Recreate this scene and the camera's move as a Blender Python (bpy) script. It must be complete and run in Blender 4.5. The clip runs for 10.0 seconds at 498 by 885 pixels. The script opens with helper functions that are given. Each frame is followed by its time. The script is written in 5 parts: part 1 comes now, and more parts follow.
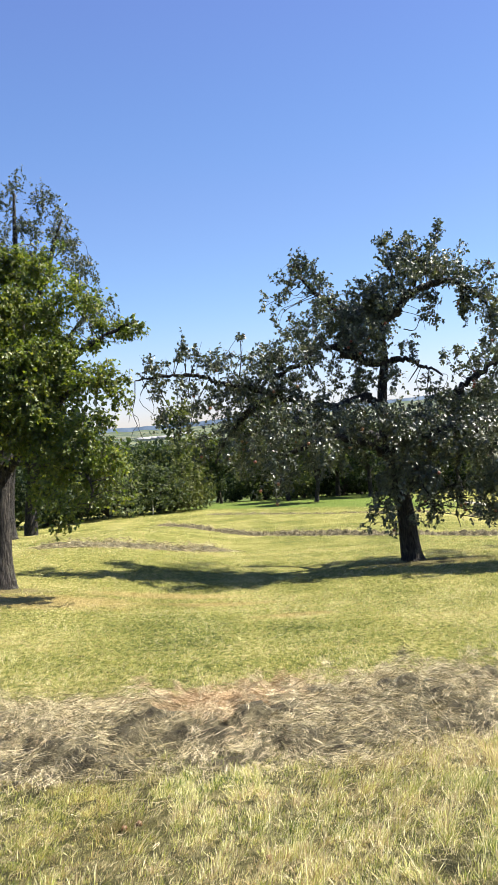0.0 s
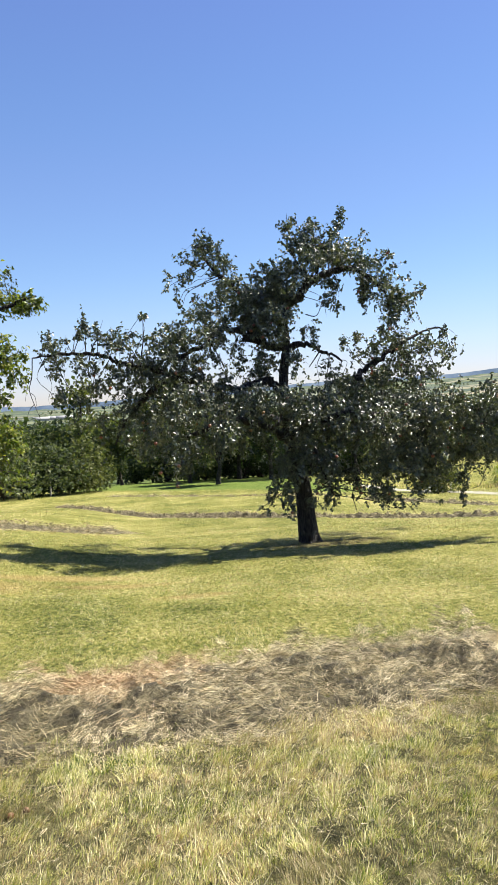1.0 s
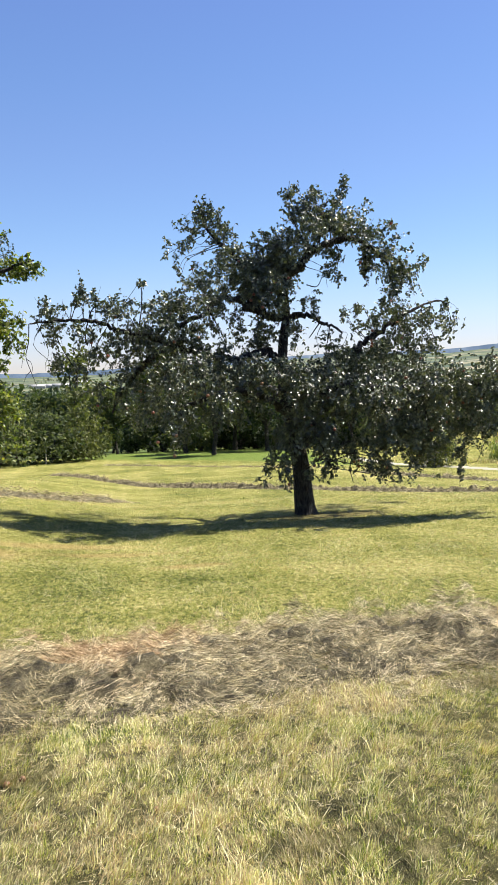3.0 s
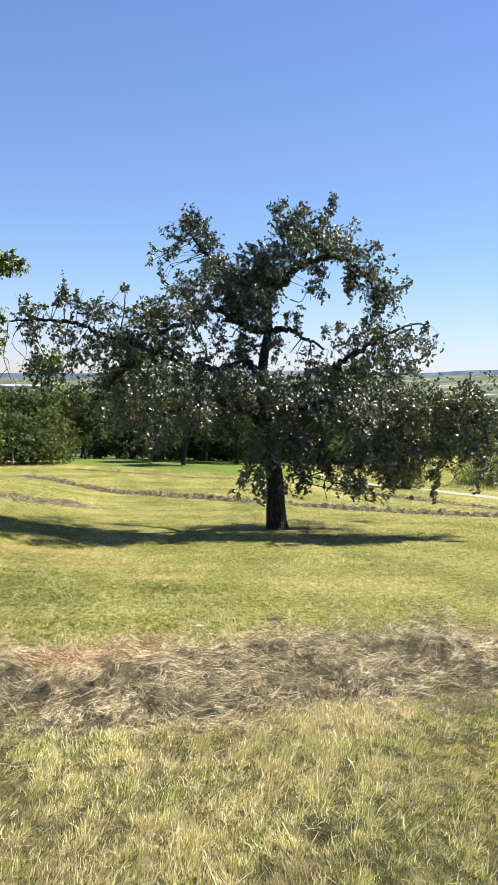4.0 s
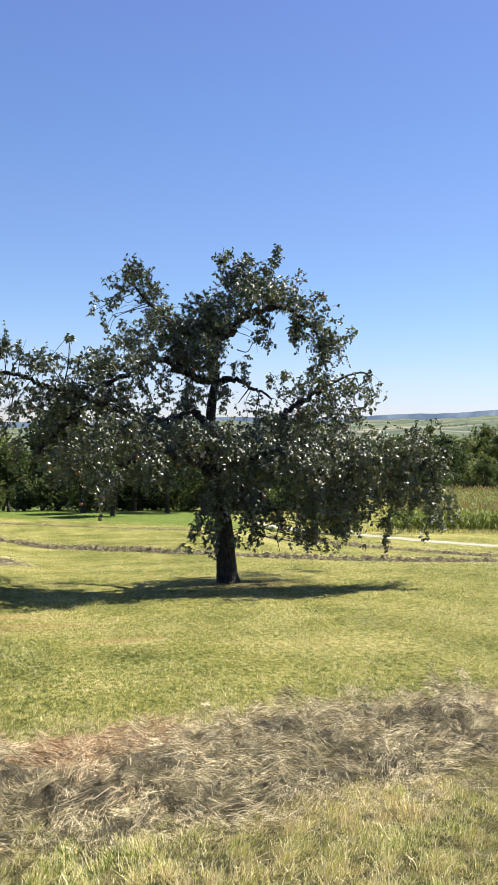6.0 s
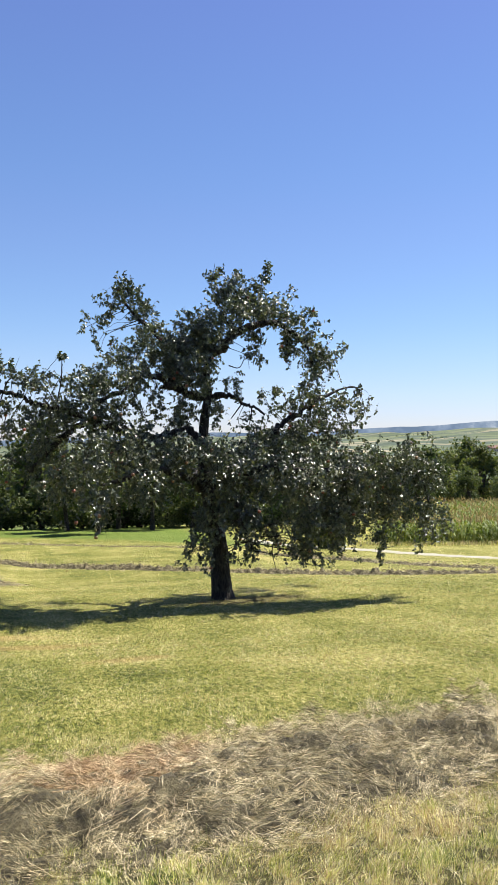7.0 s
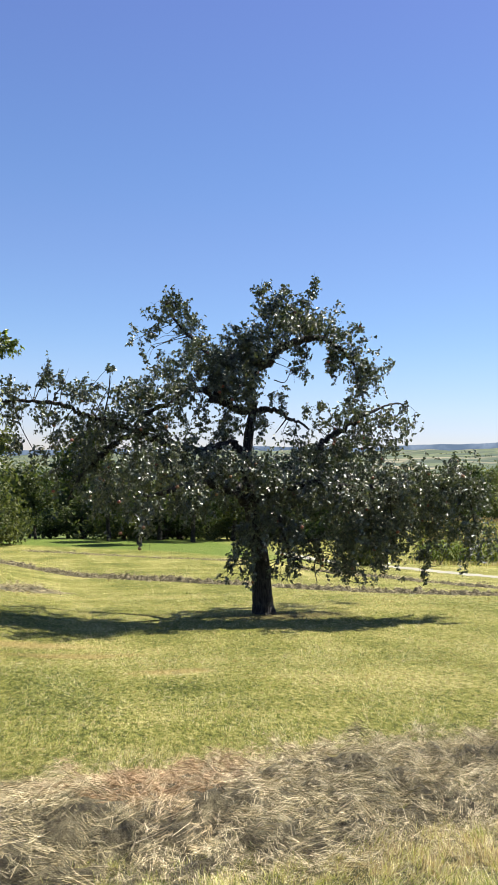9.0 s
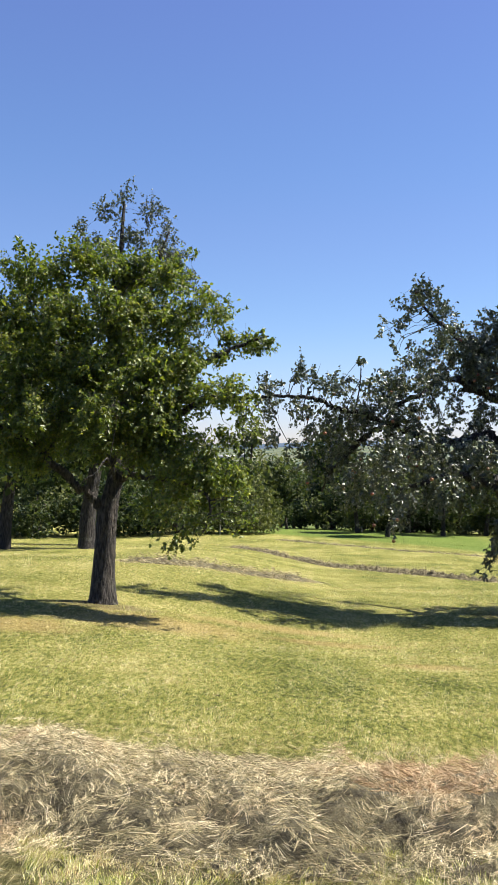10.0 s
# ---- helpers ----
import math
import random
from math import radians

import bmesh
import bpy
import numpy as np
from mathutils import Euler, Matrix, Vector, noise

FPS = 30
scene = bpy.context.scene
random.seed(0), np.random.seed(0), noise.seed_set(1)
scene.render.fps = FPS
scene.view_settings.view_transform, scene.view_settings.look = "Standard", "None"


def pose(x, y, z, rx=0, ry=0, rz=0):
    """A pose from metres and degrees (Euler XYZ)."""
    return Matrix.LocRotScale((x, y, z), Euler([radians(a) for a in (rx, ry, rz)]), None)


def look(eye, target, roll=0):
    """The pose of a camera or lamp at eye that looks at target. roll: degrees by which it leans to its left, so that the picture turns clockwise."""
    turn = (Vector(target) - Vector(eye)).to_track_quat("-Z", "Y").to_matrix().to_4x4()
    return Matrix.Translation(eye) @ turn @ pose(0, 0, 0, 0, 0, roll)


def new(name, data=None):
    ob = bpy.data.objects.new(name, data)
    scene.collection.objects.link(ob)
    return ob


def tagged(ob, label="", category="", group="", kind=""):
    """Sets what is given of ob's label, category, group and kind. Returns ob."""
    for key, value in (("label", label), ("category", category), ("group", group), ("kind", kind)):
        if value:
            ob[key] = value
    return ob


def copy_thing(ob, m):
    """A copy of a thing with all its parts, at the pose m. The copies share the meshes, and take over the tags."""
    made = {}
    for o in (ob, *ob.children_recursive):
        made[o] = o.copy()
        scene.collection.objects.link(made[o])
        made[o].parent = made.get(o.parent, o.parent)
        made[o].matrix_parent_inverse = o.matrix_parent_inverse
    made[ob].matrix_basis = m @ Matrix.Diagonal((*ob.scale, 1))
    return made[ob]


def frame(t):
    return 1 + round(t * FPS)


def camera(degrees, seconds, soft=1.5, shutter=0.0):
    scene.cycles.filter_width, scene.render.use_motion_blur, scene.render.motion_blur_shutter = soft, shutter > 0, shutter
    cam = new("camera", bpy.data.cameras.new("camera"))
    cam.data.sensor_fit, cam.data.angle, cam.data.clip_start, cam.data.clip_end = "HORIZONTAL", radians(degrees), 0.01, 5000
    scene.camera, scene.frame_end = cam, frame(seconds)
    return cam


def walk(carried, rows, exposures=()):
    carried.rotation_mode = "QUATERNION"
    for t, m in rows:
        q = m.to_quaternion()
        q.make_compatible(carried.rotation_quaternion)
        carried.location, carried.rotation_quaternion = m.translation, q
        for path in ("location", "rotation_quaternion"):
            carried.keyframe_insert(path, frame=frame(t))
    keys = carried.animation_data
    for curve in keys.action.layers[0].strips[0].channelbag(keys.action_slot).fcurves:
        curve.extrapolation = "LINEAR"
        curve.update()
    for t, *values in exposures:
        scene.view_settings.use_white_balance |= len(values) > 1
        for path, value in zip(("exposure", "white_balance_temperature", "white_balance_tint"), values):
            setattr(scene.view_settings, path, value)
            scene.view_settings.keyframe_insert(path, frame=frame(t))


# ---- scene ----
cam = camera(36.6, 10.0)
METRES, EYE, TILT, LEAN, TURN = 1.33, 1.6, -1.85, 4.3, 0.0
ROWS = [
    (0.0, 0.0, 0.0, 0.0, -0.0, 0.0, -0.0),
    (0.5, 0.0132, 0.0085, -0.0007, -5.23, -0.62, -0.51),
    (1.0, 0.0192, 0.0109, -0.0052, -7.39, -1.26, -1.01),
    (1.5, 0.0234, 0.0169, -0.0097, -8.18, -2.33, -1.02),
    (2.0, 0.0236, 0.0198, -0.0121, -8.03, -3.28, -0.89),
    (3.5, -0.0371, 0.1122, -0.0195, -8.2, -3.31, -3.43),
    (4.0, -0.0971, 0.146, -0.0385, -9.93, -2.3, -5.33),
    (4.5, -0.1921, 0.1777, -0.0205, -12.47, -1.67, -5.23),
    (5.0, -0.2786, 0.2253, -0.0187, -13.29, -0.67, -4.02),
    (5.5, -0.3306, 0.3435, -0.0069, -14.58, 0.64, -4.12),
    (7.0, -0.5993, 0.4512, -0.0142, -17.2, 2.98, -3.39),
    (7.5, -0.6007, 0.474, -0.0168, -17.43, 3.29, -2.79),
    (8.0, -0.6062, 0.4695, -0.0166, -17.37, 3.56, -2.85),
    (8.5, -0.6179, 0.4635, -0.0145, -16.34, 3.73, -3.59),
    (9.0, -0.6371, 0.46, -0.0108, -14.11, 3.82, -4.74),
    (9.5, -0.6632, 0.4696, -0.0134, -9.63, 3.77, -5.92),
    (10.0, -0.7244, 0.4605, -0.0162, 4.47, 1.64, -4.9),
]
walk(cam, [(t, pose(0, 0, EYE, TILT, LEAN, TURN) @ pose(METRES * x, METRES * y, METRES * z, 90 + pitch, roll, yaw)) for t, x, y, z, yaw, pitch, roll in ROWS],
     exposures=[(0.0, 1.49), (0.5, 1.4), (4.5, 1.38), (7.5, 1.29), (9.5, 1.3), (10.0, 1.38)])

# ---- light: clear late-summer sky, sun high ahead and to the right ----
SUN_TO = Vector((0.95, 0.27, 1.38)).normalized()
SUN_EL, SUN_AZ = math.asin(SUN_TO.z), math.atan2(SUN_TO.x, SUN_TO.y)
world = bpy.data.worlds.new("sky")
scene.world = world
world.use_nodes = True
wn = world.node_tree.nodes
sky = wn.new("ShaderNodeTexSky")
sky.sky_type, sky.sun_disc = "NISHITA", False
sky.sun_elevation, sky.sun_rotation = SUN_EL, SUN_AZ
sky.altitude, sky.air_density, sky.dust_density, sky.ozone_density = 300, 1.0, 0.1, 2.0
deep = wn.new("ShaderNodeHueSaturation")
deep.inputs["Saturation"].default_value = 1.3
world.node_tree.links.new(sky.outputs["Color"], deep.inputs["Color"])
soft_sky = wn.new("ShaderNodeGamma")
soft_sky.inputs["Gamma"].default_value = 0.68
cool = wn.new("ShaderNodeMix")
cool.data_type, cool.blend_type = "RGBA", "MULTIPLY"
cool.inputs[0].default_value = 1.0
toward = wn.new("ShaderNodeTexCoord")
rise = wn.new("ShaderNodeSeparateXYZ")
world.node_tree.links.new(toward.outputs["Generated"], rise.inputs[0])
tint = wn.new("ShaderNodeValToRGB")
tint.color_ramp.interpolation = "EASE"
while len(tint.color_ramp.elements) < 4:
    tint.color_ramp.elements.new(0.5)
for e, (p, c) in zip(tint.color_ramp.elements, ((0.0, (0.96, 1.0, 1.36)), (0.13, (1.05, 1.1, 1.36)), (0.3, (1.2, 1.07, 1.34)), (0.62, (1.38, 0.95, 1.32)))):
    e.position, e.color = p, (*c, 1)
world.node_tree.links.new(rise.outputs[2], tint.inputs["Fac"])
world.node_tree.links.new(tint.outputs["Color"], cool.inputs[7])
world.node_tree.links.new(deep.outputs["Color"], soft_sky.inputs["Color"])
world.node_tree.links.new(soft_sky.outputs["Color"], cool.inputs[6])
world.node_tree.links.new(cool.outputs[2], wn["Background"].inputs["Color"])
wn["Background"].inputs["Strength"].default_value = 0.081
sun = new("sun", bpy.data.lights.new("sun", "SUN"))
sun.data.energy, sun.data.angle, sun.data.color = 5.0, radians(0.6), (1.0, 0.94, 0.84)
sun.matrix_world = look((40, 20, 60), Vector((40, 20, 60)) - SUN_TO)


# ---- materials ----
def nodes_of(name):
    m = bpy.data.materials.new(name)
    m.use_nodes = True
    return m, m.node_tree.nodes, m.node_tree.links


def noise_node(nt, links, scale, detail=4.0, rough=0.6, stretch=None):
    tc = nt.new("ShaderNodeNewGeometry")
    src = tc.outputs["Position"]
    if stretch:
        mp = nt.new("ShaderNodeMapping")
        mp.inputs["Scale"].default_value = stretch[:3]
        if len(stretch) > 3:
            mp.inputs["Rotation"].default_value = (0, 0, stretch[3])
        links.new(src, mp.inputs["Vector"])
        src = mp.outputs["Vector"]
    n = nt.new("ShaderNodeTexNoise")
    n.inputs["Scale"].default_value, n.inputs["Detail"].default_value, n.inputs["Roughness"].default_value = scale, detail, rough
    links.new(src, n.inputs["Vector"])
    return n.outputs["Fac"]


def ramp(nt, links, fac, stops):
    r = nt.new("ShaderNodeValToRGB")
    el = r.color_ramp.elements
    while len(el) < len(stops):
        el.new(0.5)
    for e, (p, c) in zip(el, stops):
        e.position, e.color = p, (*c, 1)
    links.new(fac, r.inputs["Fac"])
    return r.outputs["Color"]


def mixed(nt, links, fac, a, b, mode="MIX"):
    n = nt.new("ShaderNodeMix")
    n.data_type, n.blend_type = "RGBA", mode
    for sock, v in ((0, fac), (6, a), (7, b)):
        if isinstance(v, (int, float)):
            n.inputs[sock].default_value = v
        elif isinstance(v, tuple):
            n.inputs[sock].default_value = (*v, 1)
        else:
            links.new(v, n.inputs[sock])
    return n.outputs[2]


def maths(nt, links, op, a, b=None, c=None, clamp=False):
    n = nt.new("ShaderNodeMath")
    n.operation, n.use_clamp = op, clamp
    for i, v in enumerate((a, b, c)):
        if v is None:
            continue
        if isinstance(v, (int, float)):
            n.inputs[i].default_value = v
        else:
            links.new(v, n.inputs[i])
    return n.outputs[0]


def between(nt, links, v, lo, hi):
    n = nt.new("ShaderNodeMapRange")
    n.interpolation_type = "SMOOTHSTEP"
    n.inputs["From Min"].default_value, n.inputs["From Max"].default_value = lo, hi
    links.new(v, n.inputs["Value"])
    return n.outputs["Result"]


def place_xyz(nt, links):
    g = nt.new("ShaderNodeNewGeometry")
    s = nt.new("ShaderNodeSeparateXYZ")
    links.new(g.outputs["Position"], s.inputs[0])
    return s.outputs


def bump(nt, links, bsdf, height, strength=0.5, distance=0.02):
    b = nt.new("ShaderNodeBump")
    b.inputs["Strength"].default_value, b.inputs["Distance"].default_value = strength, distance
    links.new(height, b.inputs["Height"])
    links.new(b.outputs["Normal"], bsdf.inputs["Normal"])


def leafy(name, stops, through_col, through_mix=0.35, rough=0.42, spec=0.5, patch=1.2, by_tree=0.0):
    """Leaf or blade: gloss on top, light passing through, hue varied leaf by leaf and patch by patch."""
    m, nt, links = nodes_of(name)
    p = nt["Principled BSDF"]
    geo = nt.new("ShaderNodeNewGeometry")
    f = maths(nt, links, "MULTIPLY_ADD", noise_node(nt, links, patch, 2.0), 0.9, -0.2)
    f = maths(nt, links, "MULTIPLY_ADD", geo.outputs["Random Per Island"], 0.65, maths(nt, links, "ADD", f, -0.07), clamp=True)
    if by_tree:
        own = nt.new("ShaderNodeObjectInfo")
        f = maths(nt, links, "MULTIPLY_ADD", own.outputs["Random"], by_tree, maths(nt, links, "ADD", f, -0.5 * by_tree), clamp=True)
    col = ramp(nt, links, f, stops)
    links.new(col, p.inputs["Base Color"])
    p.inputs["Roughness"].default_value = rough
    p.inputs["Specular IOR Level"].default_value = spec
    tr = nt.new("ShaderNodeBsdfTranslucent")
    links.new(mixed(nt, links, 1.0, col, through_col, "MULTIPLY"), tr.inputs["Color"])
    mx = nt.new("ShaderNodeMixShader")
    mx.inputs[0].default_value = through_mix
    links.new(p.outputs[0], mx.inputs[1])
    links.new(tr.outputs[0], mx.inputs[2])
    links.new(mx.outputs[0], nt["Material Output"].inputs["Surface"])
    return m


def bark(name, dark, light, scale=9.0):
    m, nt, links = nodes_of(name)
    p = nt["Principled BSDF"]
    ridges = between(nt, links, noise_node(nt, links, scale * 3.2, 5.0, 0.65, (1, 1, 0.22)), 0.38, 0.66)
    fine = noise_node(nt, links, scale * 5, 4.0, 0.6)
    lichen = between(nt, links, noise_node(nt, links, 3.1, 5.0, 0.7), 0.55, 0.7)
    col = mixed(nt, links, ridges, dark, light)
    col = mixed(nt, links, maths(nt, links, "MULTIPLY", lichen, 0.45), col, (0.2, 0.2, 0.15))
    links.new(col, p.inputs["Base Color"])
    p.inputs["Roughness"].default_value = 0.9
    bump(nt, links, p, maths(nt, links, "MULTIPLY_ADD", fine, 0.35, ridges), 1.0, 0.05)
    return m


APPLE_LEAF = leafy("apple_leaf", [(0.0, (0.012, 0.019, 0.008)), (0.4, (0.042, 0.056, 0.025)), (0.75, (0.115, 0.128, 0.062)), (1.0, (0.29, 0.265, 0.155))], (1.4, 1.6, 0.7), 0.14, 0.42, 1.0)
PEAR_LEAF = leafy("broad_leaf", [(0.0, (0.032, 0.052, 0.014)), (0.4, (0.084, 0.116, 0.026)), (0.75, (0.155, 0.172, 0.038)), (1.0, (0.235, 0.220, 0.066))], (1.6, 1.75, 0.5), 0.46, 0.4, 0.5, 2.2)
GREY_LEAF = leafy("grey_leaf", [(0.0, (0.030, 0.043, 0.024)), (0.6, (0.060, 0.076, 0.038)), (1.0, (0.111, 0.102, 0.051))], (1.4, 1.5, 0.9), 0.3, 0.4, 0.5)
# Lighter, greyer copy of the woodland leaf: sunlight and haze put into the colour.
LIT_HAZY_LEAF = leafy("lit_hazy_leaf", [(0.0, (0.028, 0.046, 0.026)), (0.5, (0.080, 0.098, 0.046)), (1.0, (0.16, 0.16, 0.072))], (1.5, 1.7, 0.8), 0.4, 0.6, 0.2, 0.2, 0.5)
WOOD_LEAF = leafy("woodland_leaf", [(0.0, (0.014, 0.024, 0.014)), (0.5, (0.046, 0.063, 0.028)), (1.0, (0.115, 0.120, 0.046))], (1.5, 1.7, 0.7), 0.33, 0.6, 0.15, 0.25, 0.6)
CORN_LEAF = leafy("corn_leaf", [(0.0, (0.045, 0.078, 0.012)), (0.5, (0.105, 0.145, 0.022)), (1.0, (0.24, 0.23, 0.045))], (1.6, 1.7, 0.5), 0.4, 0.55, 0.3, 0.5)
TASSEL = leafy("corn_tassel", [(0.0, (0.310, 0.225, 0.090)), (1.0, (0.520, 0.410, 0.180))], (1.2, 1.1, 0.8), 0.2, 0.8, 0.2)
BARK = bark("apple_bark", (0.011, 0.009, 0.008), (0.066, 0.055, 0.047))
BARK_PALE = bark("pear_bark", (0.014, 0.011, 0.010), (0.10, 0.085, 0.072))
TWIG = bark("twig_bark", (0.05, 0.04, 0.03), (0.15, 0.12, 0.1), 30)


# places in the meadow with a colour of their own: x, y, half-sizes
GREEN_SPOTS = [(0.9, 7.7, 0.9, 0.75), (0.02, 2.55, 0.16, 0.14), (2.2, 6.0, 0.8, 0.5), (-1.6, 3.6, 0.5, 0.3), (-0.3, 9.6, 1.2, 0.8)]
STRAW_SPOTS = [(1.0, 3.72, 0.42, 0.2), (1.25, 3.3, 0.3, 0.2), (-0.3, 2.9, 0.35, 0.2), (0.75, 3.25, 0.25, 0.14), (0.4, 9.0, 0.5, 0.22), (-3.0, 10.3, 1.2, 0.7), (-1.7, 11.7, 1.2, 0.35)]
LITTER_SPOTS = [(3.4, 14.4, 1.4, 0.6), (-3.9, 11.5, 0.8, 0.4), (0.48, 2.5, 0.2, 0.12), (-0.66, 3.26, 0.2, 0.1), (1.75, 3.95, 0.25, 0.12), (0.62, 2.75, 0.12, 0.07)]


RUST_SPOTS = [(-3.0, 10.5, 1.4, 0.7), (-1.6, 11.6, 1.3, 0.4), (-4.6, 9.4, 1.0, 0.5), (0.4, 9.1, 0.5, 0.18), (-0.6, 10.6, 0.9, 0.25)]


def spots(nt, links, places):
    """How far a point lies inside any of the given ragged ovals, from 0 to 1."""
    x, y, z = place_xyz(nt, links)
    ragged = maths(nt, links, "MULTIPLY_ADD", noise_node(nt, links, 4.5, 4.0, 0.7), 1.5, -0.75)
    best = None
    for cx, cy, rx, ry in places:
        u = maths(nt, links, "MULTIPLY", maths(nt, links, "SUBTRACT", x, cx), 1 / rx)
        v = maths(nt, links, "MULTIPLY", maths(nt, links, "SUBTRACT", y, cy), 1 / ry)
        d = maths(nt, links, "ADD", maths(nt, links, "POWER", maths(nt, links, "MULTIPLY_ADD", u, u, maths(nt, links, "MULTIPLY", v, v)), 0.5), ragged)
        f = between(nt, links, d, 1.35, 0.45)
        best = f if best is None else maths(nt, links, "MAXIMUM", best, f)
    return best


def grass_material():
    m, nt, links = nodes_of("grass_blade")
    p = nt["Principled BSDF"]
    geo = nt.new("ShaderNodeNewGeometry")
    xyz = place_xyz(nt, links)
    big = noise_node(nt, links, 0.4, 3.0, 0.55, (1, 1.7, 1))
    mid = noise_node(nt, links, 2.1, 3.0, 0.6, (1, 1.3, 1))
    tuft = noise_node(nt, links, 9.0, 2.0, 0.5)
    f = maths(nt, links, "MULTIPLY_ADD", big, 1.1, -1.3)
    f = maths(nt, links, "MULTIPLY_ADD", mid, 1.1, f)
    f = maths(nt, links, "MULTIPLY_ADD", tuft, 0.8, f)
    f = maths(nt, links, "MULTIPLY_ADD", noise_node(nt, links, 26.0, 2.0, 0.5), 0.7, maths(nt, links, "ADD", f, -0.35))
    f = maths(nt, links, "MULTIPLY_ADD", geo.outputs["Random Per Island"], 1.0, maths(nt, links, "ADD", f, -0.09))
    f = maths(nt, links, "MULTIPLY_ADD", spots(nt, links, GREEN_SPOTS), -0.13, f)
    f = maths(nt, links, "MULTIPLY_ADD", spots(nt, links, STRAW_SPOTS), 0.13, f)
    col = ramp(nt, links, f, [(0.02, (0.070, 0.120, 0.012)), (0.32, (0.330, 0.360, 0.060)), (0.54, (0.680, 0.620, 0.235)), (0.74, (0.900, 0.830, 0.540)), (0.97, (0.440, 0.325, 0.170))])
    col = mixed(nt, links, maths(nt, links, "MULTIPLY", spots(nt, links, LITTER_SPOTS), 0.6), col, (0.16, 0.115, 0.07))
    col = mixed(nt, links, maths(nt, links, "MULTIPLY", spots(nt, links, RUST_SPOTS), 0.5), col, (0.42, 0.29, 0.13))
    # the lusher strip beyond the rows of hay
    lush = maths(nt, links, "MULTIPLY", between(nt, links, maths(nt, links, "ADD", xyz[0], xyz[1]), 45.5, 48.0), between(nt, links, xyz[0], 13.0, 9.0))
    col = mixed(nt, links, maths(nt, links, "MULTIPLY", lush, 0.8), col, (0.11, 0.18, 0.025))
    links.new(col, p.inputs["Base Color"])
    p.inputs["Roughness"].default_value = 0.5
    p.inputs["Specular IOR Level"].default_value = 0.35
    tr = nt.new("ShaderNodeBsdfTranslucent")
    links.new(mixed(nt, links, 1.0, col, (1.3, 1.3, 0.75), "MULTIPLY"), tr.inputs["Color"])
    mx = nt.new("ShaderNodeMixShader")
    mx.inputs[0].default_value = 0.27
    links.new(p.outputs[0], mx.inputs[1])
    links.new(tr.outputs[0], mx.inputs[2])
    links.new(mx.outputs[0], nt["Material Output"].inputs["Surface"])
    return m


def ground_material():
    m, nt, links = nodes_of("meadow_ground")
    p = nt["Principled BSDF"]
    x, y, z = place_xyz(nt, links)
    # thatch and soil under the near blades, darkened so that the gaps look shaded
    thatch = ramp(nt, links, noise_node(nt, links, 7.0, 6.0, 0.7), [(0.3, (0.02, 0.02, 0.009)), (0.5, (0.08, 0.074, 0.028)), (0.75, (0.25, 0.21, 0.1))])
    # mown meadow farther off: patches and mowing stripes along the rows of hay
    big = noise_node(nt, links, 0.4, 4.0, 0.6, (1, 1.7, 1))
    fine = noise_node(nt, links, 24.0, 5.0, 0.75, (1, 0.45, 1))
    stripe = noise_node(nt, links, 1.0, 3.0, 0.6, (0.9, 0.07, 1, radians(-45)))
    f = maths(nt, links, "MULTIPLY_ADD", fine, 2.5, maths(nt, links, "MULTIPLY_ADD", stripe, 0.7, maths(nt, links, "MULTIPLY_ADD", big, 0.9, -1.62)))
    f = maths(nt, links, "MULTIPLY_ADD", spots(nt, links, GREEN_SPOTS), -0.06, f)
    f = maths(nt, links, "MULTIPLY_ADD", spots(nt, links, STRAW_SPOTS), 0.22, f)
    mown = ramp(nt, links, f, [(0.05, (0.05, 0.06, 0.012)), (0.33, (0.138, 0.147, 0.030)), (0.56, (0.23, 0.217, 0.060)), (0.85, (0.40, 0.35, 0.145))])
    s = maths(nt, links, "ADD", x, y)
    wob = maths(nt, links, "MULTIPLY_ADD", big, 3.0, s)
    lush = ramp(nt, links, fine, [(0.3, (0.06, 0.1, 0.016)), (0.7, (0.125, 0.18, 0.034))])
    mown = mixed(nt, links, maths(nt, links, "MULTIPLY", spots(nt, links, [(3.4, 14.4, 1.3, 0.55), (-4.0, 11.5, 0.9, 0.4)]), 0.6), mown, (0.085, 0.06, 0.038))
    mown = mixed(nt, links, maths(nt, links, "MULTIPLY", spots(nt, links, RUST_SPOTS), 0.5), mown, (0.3, 0.2, 0.085))
    meadow = mixed(nt, links, maths(nt, links, "MULTIPLY", between(nt, links, wob, 46.5, 49.5), maths(nt, links, "MULTIPLY", between(nt, links, x, 13.0, 9.0), 0.85)), mown, lush)
    near = between(nt, links, y, 4.2, 6.5)
    col = mixed(nt, links, near, thatch, meadow)
    # farmland in the distance: strips of field and dark woods, greyed to stand for haze
    vor = nt.new("ShaderNodeTexVoronoi")
    vor.inputs["Scale"].default_value = 1.0
    mp = nt.new("ShaderNodeMapping")
    mp.inputs["Scale"].default_value = (0.0042, 0.0085, 0)
    mp.inputs["Rotation"].default_value = (0, 0, 0.35)
    geo = nt.new("ShaderNodeNewGeometry")
    links.new(geo.outputs["Position"], mp.inputs["Vector"])
    links.new(mp.outputs["Vector"], vor.inputs["Vector"])
    sep = nt.new("ShaderNodeSeparateColor")
    links.new(vor.outputs["Color"], sep.inputs[0])
    fields = ramp(nt, links, sep.outputs[0], [(0.0, (0.056, 0.074, 0.042)), (0.25, (0.090, 0.110, 0.060)), (0.45, (0.125, 0.142, 0.070)), (0.62, (0.085, 0.10, 0.066)), (0.78, (0.24, 0.21, 0.14)), (0.9, (0.115, 0.13, 0.078))])
